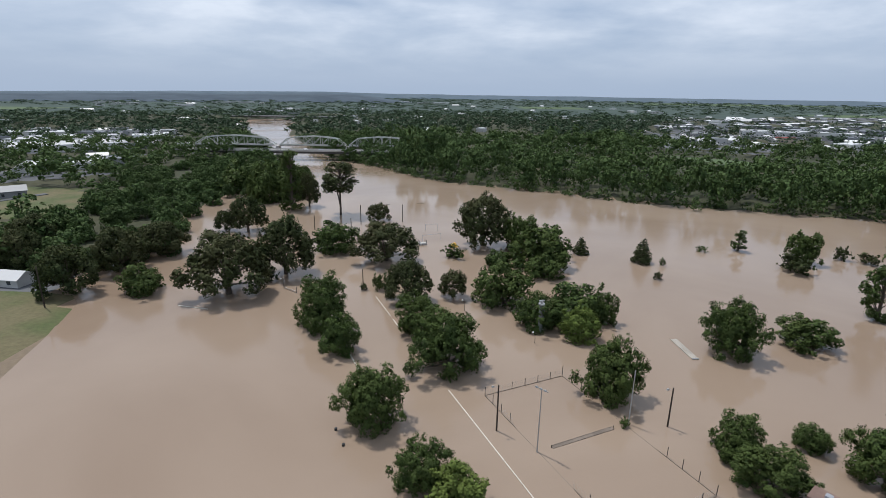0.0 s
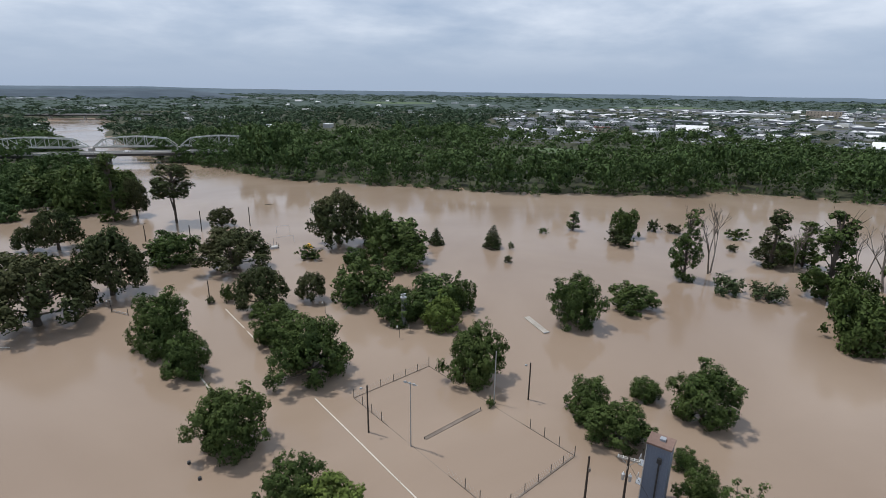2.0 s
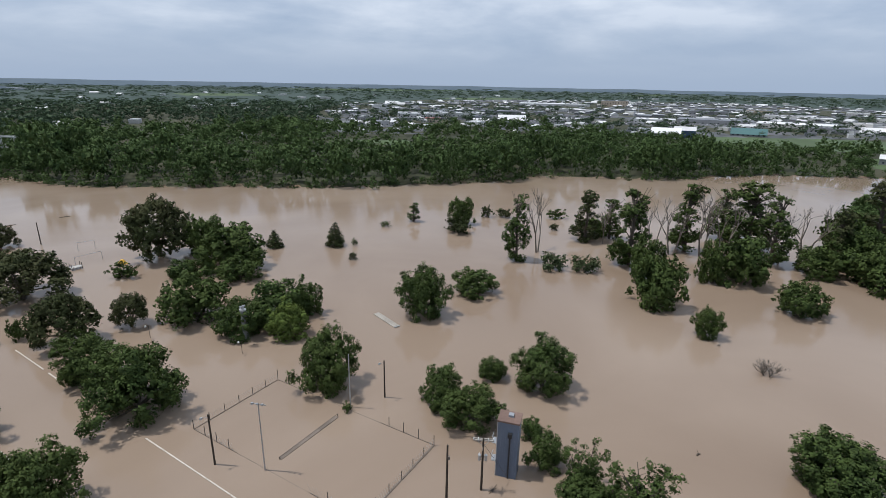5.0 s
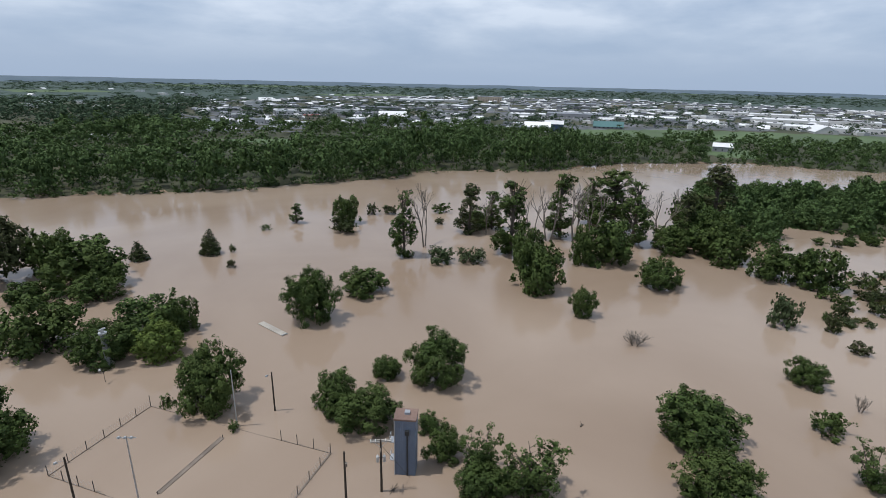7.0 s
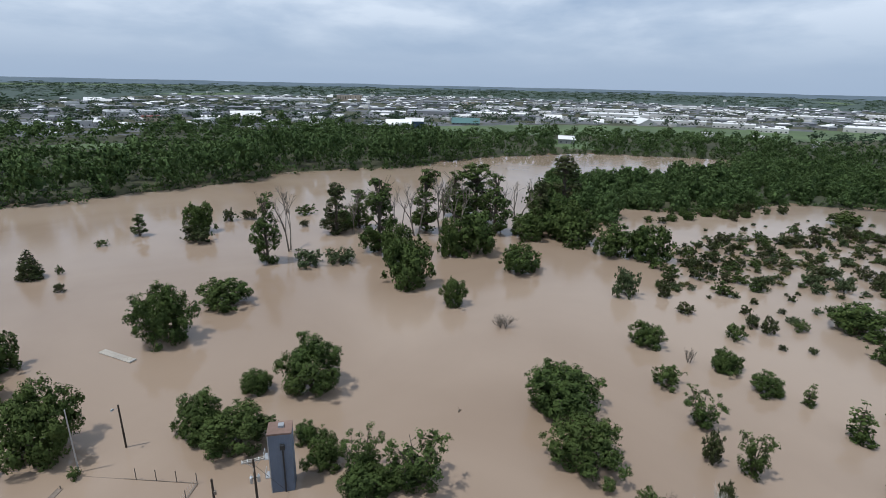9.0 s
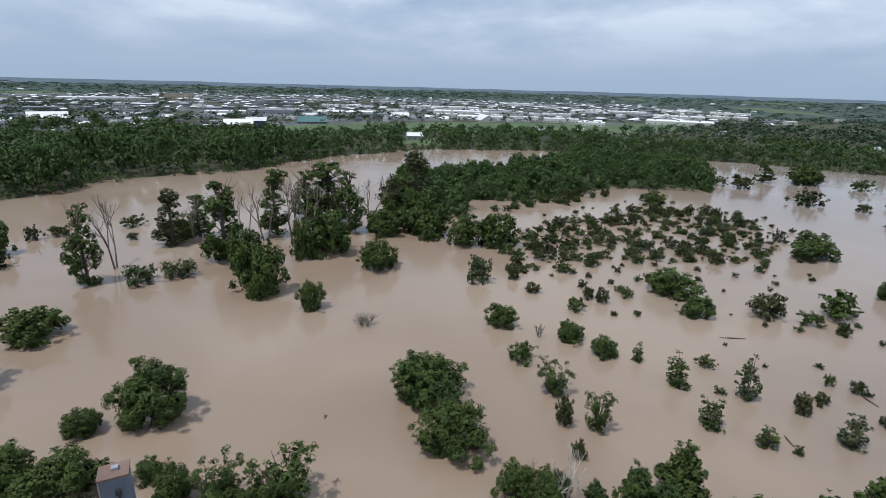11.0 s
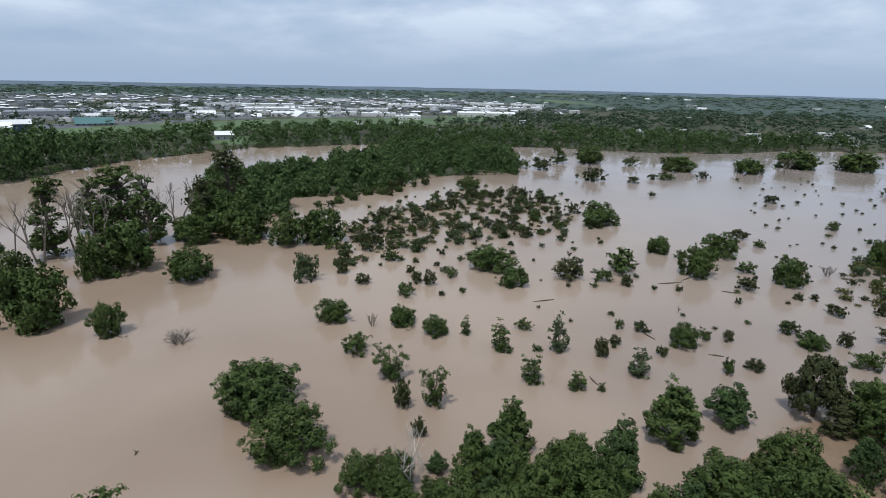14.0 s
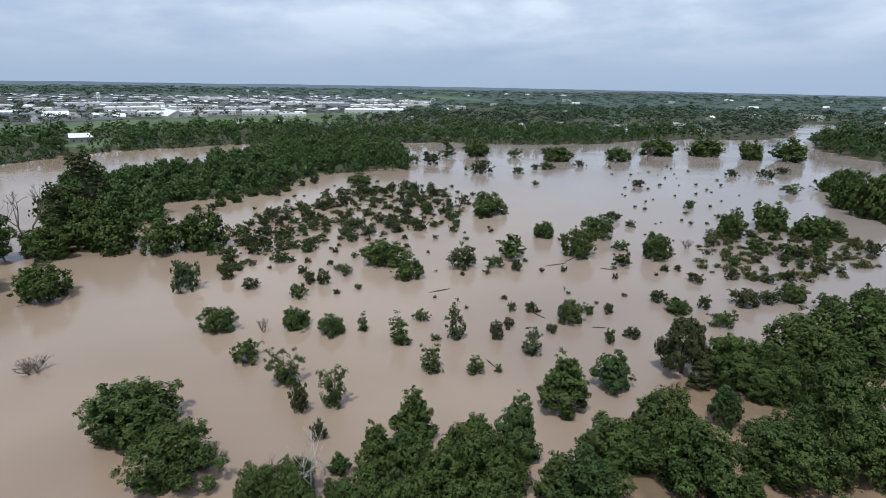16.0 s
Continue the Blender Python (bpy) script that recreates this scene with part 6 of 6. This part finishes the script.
# ---- the drowned park ----


def fence():
    """Tennis court fence: posts and the dark top of the wire fabric just over the water."""
    top = thing("court_fence", 0, 0, 0, 0, "drowned chain-link tennis court fence, its post tops above the flood", "fence")
    corners = [(8.5, 87.5), (25.1, 95.2), (40.5, 62.1), (23.9, 54.4)]
    hs = [1.9, 2.3, 1.9, 2.2]
    for k in range(4):
        (x0, y0), (x1, y1) = corners[k], corners[(k + 1) % 4]
        L = math.hypot(x1 - x0, y1 - y0)
        n = 6 if k % 2 == 0 else 12
        for i in range(n):
            if k % 2 and 3 <= i <= 8:
                continue
            t = i / n
            h = hs[k] * (1.0 if i == 0 else 0.86)
            part("post", Geo().tube((x0 + (x1 - x0) * t, y0 + (y1 - y0) * t, -1.5), (x0 + (x1 - x0) * t, y0 + (y1 - y0) * t, h), 0.06, 0.06, 8), "rust", top)
        spans = [(0, 1)] if k % 2 == 0 else [(0, 0.26), (0.26, 0.7), (0.7, 1)]
        for a, b in spans:
            g = Geo()
            p, q = (x0 + (x1 - x0) * a, y0 + (y1 - y0) * a), (x0 + (x1 - x0) * b, y0 + (y1 - y0) * b)
            thick = 0.3 if k == 2 else 0.09
            if b - a > 0.4 and k % 2:
                g.beam((*p, -0.05), (*q, -0.02), 0.07, 0.1)
            else:
                g.beam((*p, 0.02), (*q, 0.02), thick, 0.16)
            part("rail", g, "net", top)
        # wire fabric
        if k != 1:
            g = Geo()
            m_ = 40
            for i in range(m_):
                t0, t1 = i / m_, (i + 1) / m_
                if k == 3 and 0.25 < t0 < 0.72:
                    continue
                for z0, z1 in ((0.1, 1.5), (1.5, 0.1)):
                    g.beam((x0 + (x1 - x0) * t0, y0 + (y1 - y0) * t0, z0), (x0 + (x1 - x0) * t1, y0 + (y1 - y0) * t1, z1), 0.012, 0.012)
            part("wire_fabric", g, "galv", top)


fence()
net = thing("tennis_net", 0, 0, 0, 0, "dark tennis net lying at the surface of the flood", "net")
part("net_band", Geo().beam((18.5, 72.5, 0.0), (30.2, 77.8, 0.05), 0.75, 0.12), "net", net)
part("net_tape", Geo().beam((18.6, 72.9, 0.08), (30.1, 78.15, 0.12), 0.1, 0.06), "net", net)
for x, y in ((18.4, 72.4), (30.3, 77.9)):
    part("net_post", Geo().tube((x, y, -1), (x, y, 0.5), 0.07, 0.07, 8), "rust", net)


def floodlight(x, y, h, facing, mat, heads, label):
    ob = thing("floodlight_pole", x, y, 0, facing, label, "light pole", "poles in the park")
    part("pole", Geo().tube((0, 0, -1.5), (0, 0, h), 0.13, 0.08, 9), mat, ob)
    if heads:
        arm = part("crossarm", Geo().beam((-heads * 0.42, 0, h - 0.15), (heads * 0.42, 0, h - 0.15), 0.1, 0.1), mat, ob)
        for i in range(heads):
            px_ = (i - (heads - 1) / 2) * 0.8
            part("lamp_head", Geo().box(px_, -0.2, h - 0.1, 0.36, 0.34, 0.26, 0, 0.7), "galv", ob)


floodlight(15.8, 71.3, 11.8, -45, "galv", 3, "tall steel floodlight pole beside the drowned tennis court")
floodlight(33.4, 79.1, 10.8, 120, "galv", 0, "thin grey steel pole at the court's edge in the flood")


def wood_pole(x, y, h, lamp=False, r=0.16, label="dark wooden pole standing in the flood"):
    ob = thing("wooden_pole", x, y, 0, 20, label, "pole", "poles in the park")
    part("pole", Geo().tube((0, 0, -1.5), (0, 0, h), r, r * 0.75, 9), "wood_pole", ob)
    if lamp:
        part("lamp_arm", Geo().tube((0, 0, h - 0.5), (-0.9, 0.2, h - 0.2), 0.03, 0.03, 6), "galv", ob)
        part("lamp_head", Geo().box(-1.0, 0.2, h - 0.35, 0.45, 0.3, 0.25, 0, 0.7), "galv", ob)


wood_pole(9.7, 76.7, 9.0, True, label="dark wooden lamp pole beside the drowned tennis court")
wood_pole(40.1, 78.5, 7.8, True, label="dark wooden lamp pole beside the drowned tennis court")
wood_pole(-104.5, 125.2, 12.0, r=0.2, label="tall dark wooden pole on the grass bank")
wood_pole(-23.5, 143.3, 6.2, label="short dark wooden pole with a shrub round its foot")
for x, y, h in ((-54.1, 210.7, 6.2), (-36.3, 197.4, 8.5), (-36.3, 221.3, 8.5), (-18.3, 226.4, 8.0), (-46, 196, 6.0)):
    wood_pole(x, y, h, r=0.2)
plant("shrub", -23.2, 142.4, 1.5, 2.0, "rusty shrub round the foot of a pole")
plant("shrub", 32.4, 78.4, 1.2, 1.6, "small green shrub at the foot of a pole")


def lamp_post(x, y, h):
    ob = thing("park_lamp", x, y, 0, 30, "short park lamp post with a pale globe in the flood", "lamp post", "poles in the park")
    part("post", Geo().tube((0, 0, -1), (0, 0, h), 0.06, 0.05, 8), "rust", ob)
    part("arm", Geo().tube((0, 0, h), (-0.6, 0, h + 0.1), 0.04, 0.04, 6), "rust", ob)
    part("lamp_head", Geo().tube((-0.7, 0, h - 0.1), (-0.7, 0, h + 0.25), 0.22, 0.12, 10), "white", ob)


lamp_post(21.8, 109.7, 3.0)
wh = thing("well_head", 24.1, 116.0, 0, 20, "grey steel well head with a pale cap among the trees", "well head")
part("casing", Geo().tube((0, 0, -1), (0, 0, 7.2), 0.55, 0.5, 12), "wall_grey", wh)
part("cap", Geo().tube((0, 0, 7.204), (0, 0, 7.5), 0.8, 0.8, 12).tube((0, 0, 7.504), (0, 0, 8.1), 0.3, 0.3, 10).beam((-0.7, 0, 8.2), (0.7, 0, 8.2), 0.3, 0.25), "galv", wh)
part("side_pipe", Geo().tube((0.6, 0, 0), (0.9, 0, 6.6), 0.12, 0.12, 8), "galv", wh)
lamp_post(6.0, 128.0, 3.2)
lamp_post(-47.0, 143.2, 3.0)
lamp_post(2.6, 136.4, 3.4)


def rail_line(x0, y0, x1, y1, w, name, label, gaps=0):
    """White kerb or rail that shows as a line at the surface."""
    ob = thing(name, 0, 0, 0, 0, label, "kerb", "white kerbs of the drowned car park")
    n = max(1, int(math.hypot(x1 - x0, y1 - y0) / 5))
    for i in range(n):
        a, b = i / n, (i + 1) / n - 0.004
        part("kerb_length", Geo().beam((x0 + (x1 - x0) * a, y0 + (y1 - y0) * a, 0.0), (x0 + (x1 - x0) * b, y0 + (y1 - y0) * b, 0.0), w, 0.16), "kerb", ob)


rail_line(1.5, 89.2, 14.6, 58.8, 0.21, "white_kerb", "long white painted kerb just above the flood")
rail_line(-18.9, 137.0, -13.5, 124.2, 0.24, "white_kerb", "white painted kerb just above the flood")
rail_line(-12.6, 122.0, -10.8, 117.7, 0.24, "white_kerb", "short white painted kerb just above the flood")
rail_line(-21.7, 106.2, -15.6, 92.6, 0.24, "white_kerb", "white painted kerb just above the flood")
rail_line(-71.3, 129.0, -62.4, 126.8, 0.4, "white_kerb", "pale kerb round the foot of an old oak")
rail_line(-75.4, 142.0, -66.0, 141.1, 0.4, "white_kerb", "pale kerb round the foot of an old oak")

slab = thing("drifted_dock", 56.0, 107.7, 0, 94.6, "pale grey boards of a loose dock afloat on the flood", "dock")
for i in range(5):
    part("plank", Geo().box(0, (i - 2) * 0.32, -0.1, 9.8, 0.3, 0.28), "palewood", slab)
part("cleat_bar", Geo().box(-4.7, 0, 0.184, 0.25, 1.5, 0.1), "galv", slab)

# pump tower in sheet cladding
TW = thing("pump_tower", 46.6, 51.0, 0, -51.0, "narrow blue-grey pump tower with a brown flat roof", "tower")
wT, dT, hT = 3.1, 2.6, 9.6
part("wall", Geo().box(0, 0, -2, wT, dT, hT + 2), "tower_wall", TW)
part("roof", Geo().box(0, 0, hT + 0.004, wT + 0.24, dT + 0.24, 0.28), "roof_brown", TW)
part("roof_hatch", Geo().box(0.15, 0.2, hT + 0.29, 0.75, 0.75, 0.35), "roof_grey", TW)
for i in range(9):
    part("cladding_rib", Geo().box(-wT / 2 + 0.2 + i * (wT - 0.4) / 8, -dT / 2 - 0.035, -1.5, 0.06, 0.06, hT + 1.4), "tower_wall", TW)
part("ladder_rail", Geo().box(0.35, -dT / 2 - 0.12, -1, 0.22, 0.1, hT - 0.6), "dark", TW)
part("vent_hood", Geo().box(0.35, -dT / 2 - 0.28, hT - 2.2, 0.62, 0.42, 0.7), "dark", TW)
part("corner_trim", Geo().box(-wT / 2 - 0.02, -dT / 2 - 0.02, -1.5, 0.12, 0.12, hT + 1.45), "galv", TW)
for z in (2.0, 5.2):
    ladder = part("side_platform", Geo().box(-wT / 2 - 0.45, 0, z, 0.88, 1.4, 0.1), "galv", TW)
    part("platform_rail", Geo().beam((-wT / 2 - 0.85, -0.65, z + 1.0), (-wT / 2 - 0.85, 0.65, z + 1.0), 0.06, 0.06)
         .beam((-wT / 2 - 0.85, -0.65, z), (-wT / 2 - 0.85, -0.65, z + 1.0), 0.06, 0.06).beam((-wT / 2 - 0.85, 0.65, z), (-wT / 2 - 0.85, 0.65, z + 1.0), 0.06, 0.06), "galv", ladder)
part("conduit", Geo().tube((-wT / 2 - 0.12, -0.4, -1), (-wT / 2 - 0.12, -0.4, hT), 0.08, 0.08, 8), "galv", TW)


def utility_pole(x, y, h, full):
    ob = thing("utility_pole", x, y, 0, -40, "weathered wooden utility pole with transformer beside the pump tower" if full else
               "dark wooden utility pole with a small cut-out box in the flood", "utility pole", "poles in the park")
    part("pole", Geo().tube((0, 0, -2), (0, 0, h), 0.2, 0.13, 10), "wood_pole", ob)
    if full:
        arm = part("crossarm", Geo().beam((-1.5, 0, h - 0.3), (1.5, 0, h - 0.3), 0.14, 0.18), "palewood", ob)
        for s in (-1.35, -0.7, 0.7, 1.35):
            part("insulator", Geo().tube((s, 0, h - 0.2), (s, 0, h + 0.15), 0.09, 0.05, 8), "white", arm)
        part("second_crossarm", Geo().beam((-1.5, 0.32, h - 0.3), (1.5, 0.32, h - 0.3), 0.12, 0.18), "palewood", ob)
        for s in (-0.9, 0.9):
            part("arm_brace", Geo().beam((s, 0.02, h - 0.36), (s * 0.1, 0.1, h - 1.3), 0.06, 0.06), "galv", ob)
        part("lower_crossarm", Geo().beam((-0.1, -1.0, h - 1.3), (0.1, 1.0, h - 1.3), 0.12, 0.14), "deadwood", ob)
        part("guy_wire", Geo().tube((0, 0, h - 0.8), (4.2, 2.4, 0.0), 0.025, 0.025, 5), "rust", ob)
        for s in (-0.45, 0.45):
            can = part("transformer", Geo().tube((s, -0.3, h - 3.4), (s, -0.3, h - 2.5), 0.22, 0.22, 12).tube((s, -0.3, h - 2.5), (s, -0.3, h - 2.38), 0.24, 0.1, 12), "galv", ob)
            part("bushing", Geo().tube((s, -0.3, h - 2.38), (s, -0.3, h - 2.1), 0.05, 0.04, 6), "white", can)
        part("bracket", Geo().beam((-0.5, -0.1, h - 2.9), (0.5, -0.1, h - 2.9), 0.1, 0.1), "rust", ob)
    else:
        part("cut_out_box", Geo().box(0.22, -0.15, h - 2.2, 0.3, 0.3, 0.5), "deadwood", ob)


utility_pole(41.0, 50.2, 8.9, True)
utility_pole(35.6, 51.3, 9.4, False)
heap = thing("drift_heap", 42.3, 49.2, 0, 20, "small heap of drift sticks against the foot of a pole", "driftwood")
for a, l_ in ((0, 2.2), (35, 1.4), (-30, 1.6), (80, 0.9)):
    c_, s_ = math.cos(radians(a)), math.sin(radians(a))
    part("stick", Geo().tube((-c_ * l_ * 0.4, -s_ * l_ * 0.4, 0.0), (c_ * l_ * 0.6, s_ * l_ * 0.6, 0.16), 0.07, 0.03, 5), "bark", heap)

# playground
pg = thing("play_house", 4.2, 181.5, 0, 15, "yellow plastic roof of a drowned play house", "play house")
part("roof", Geo().box(0, 0, 2.2, 2.4, 2.4, 0.6, 0, 0.7).box(0, 0, 2.804, 1.6, 1.6, 0.8, 0, 0.35), "yellow", pg)
for a in (-1, 1):
    for b in (-1, 1):
        part("post", Geo().tube((a * 1.0, b * 1.0, -1), (a * 1.0, b * 1.0, 2.2), 0.09, 0.09, 8), "yellow", pg)


def swing(x, y, rz, w, h):
    ob = thing("swing_frame", x, y, 0, rz, "steel swing frame standing in the flood", "swing", "playground frames")
    part("top_bar", Geo().tube((-w / 2, 0, h), (w / 2, 0, h), 0.06, 0.06, 8), "galv", ob)
    for s in (-1, 1):
        part("leg", Geo().tube((s * w / 2, 0, -1), (s * w / 2, 0, h), 0.06, 0.06, 8), "galv", ob)


swing(-4.5, 195.5, 25, 8.0, 2.8)
swing(-5.0, 212.0, 10, 5.0, 2.8)
swing(-10.5, 188.5, 20, 4.0, 1.6)
deck = thing("play_deck", -8.0, 190.6, 0, 20, "pale play deck with rails, just above the flood", "play deck")
part("platform", Geo().box(0, 0, 0.6, 3.2, 2.0, 0.16), "concrete", deck)
for a in (-1.4, 1.4):
    for b in (-0.8, 0.8):
        part("post", Geo().tube((a, b, -1), (a, b, 2.0), 0.09, 0.09, 8), "rust", deck)
for x, y in ((-18.1, 76.3), (-16.0, 72.2)):
    ob = thing("bollard", x, y, 0, 12, "dark post top just above the flood", "bollard", "bollards")
    part("post", Geo().tube((0, 0, -1), (0, 0, 0.4), 0.28, 0.26, 10), "dark", ob)
gate = thing("pipe_gate", -44.5, 141, 0, -38, "pale pipe gate half under the flood", "gate")
part("bar", Geo().tube((-3, 0, 0.5), (3, 0, 0.5), 0.07, 0.07, 8), "galv", gate)
part("bar", Geo().tube((-3, 0, 0.1), (3, 0, 0.1), 0.07, 0.07, 8), "galv", gate)
for s in (-3, 3):
    part("post", Geo().tube((s, 0, -1), (s, 0, 1.9), 0.09, 0.09, 8), "rust", gate)

# drift: logs and sticks
LG = np.random.default_rng(15)


def log(x, y, length, rz, r=0.16):
    ob = thing("drift_log", x, y, 0.02, rz, "dark drift log afloat on the flood", "log", "drift logs")
    g = Geo().tube((-length / 2, 0, 0), (0, 0.1, 0.12), r * 0.8, r, 7).tube((0, 0.1, 0.12), (length / 2, -0.1, 0.02), r, r * 0.4, 7)
    part("stem", g, "bark", ob)
    part("stub", Geo().tube((length * 0.1, 0, 0.1), (length * 0.2, 0.5, 0.6), r * 0.4, r * 0.15, 5), "bark", ob)


for x, y, l_, rz in ((126.5, -42.3, 6, 100), (136, -83, 8, 95), (139, -90, 6, 120), (128, -96, 4, 60), (105, -60, 4, 20), (112, -128, 6, 80), (104, -140, 5, 130),
                     (88, -40, 3, 10), (150, -105, 5, 85), (75.2, 37, 0.9, 0), (-30, 262, 5, 40), (-12, 268, 4, 10), (118, -75, 4, 150), (95, -70, 3, 70)):
    log(x, y, l_, rz)
# half-drowned shelter among the trees of the bank
sh = thing("picnic_shelter", 77.5, -76.0, 0, 25, "small grey-roofed picnic shelter among the flooded trees", "shelter")
part("roof", Geo().box(0, 0, 1.6, 4.6, 3.4, 0.7, 0, 0.55), "roof_grey", sh)
for a in (-1, 1):
    for b in (-1, 1):
        part("post", Geo().tube((a * 1.9, b * 1.3, -1), (a * 1.9, b * 1.3, 1.6), 0.08, 0.08, 8), "white", sh)
plant("pale", 63.4, -3.0, 2.4, 9.5)

# patterns that found no place
for key, stock in PATTERN.items():
    for spare, _, _ in stock[used.get(key, 0):]:
        for piece in list(spare.children_recursive):
            bpy.data.objects.remove(piece)
        bpy.data.objects.remove(spare)
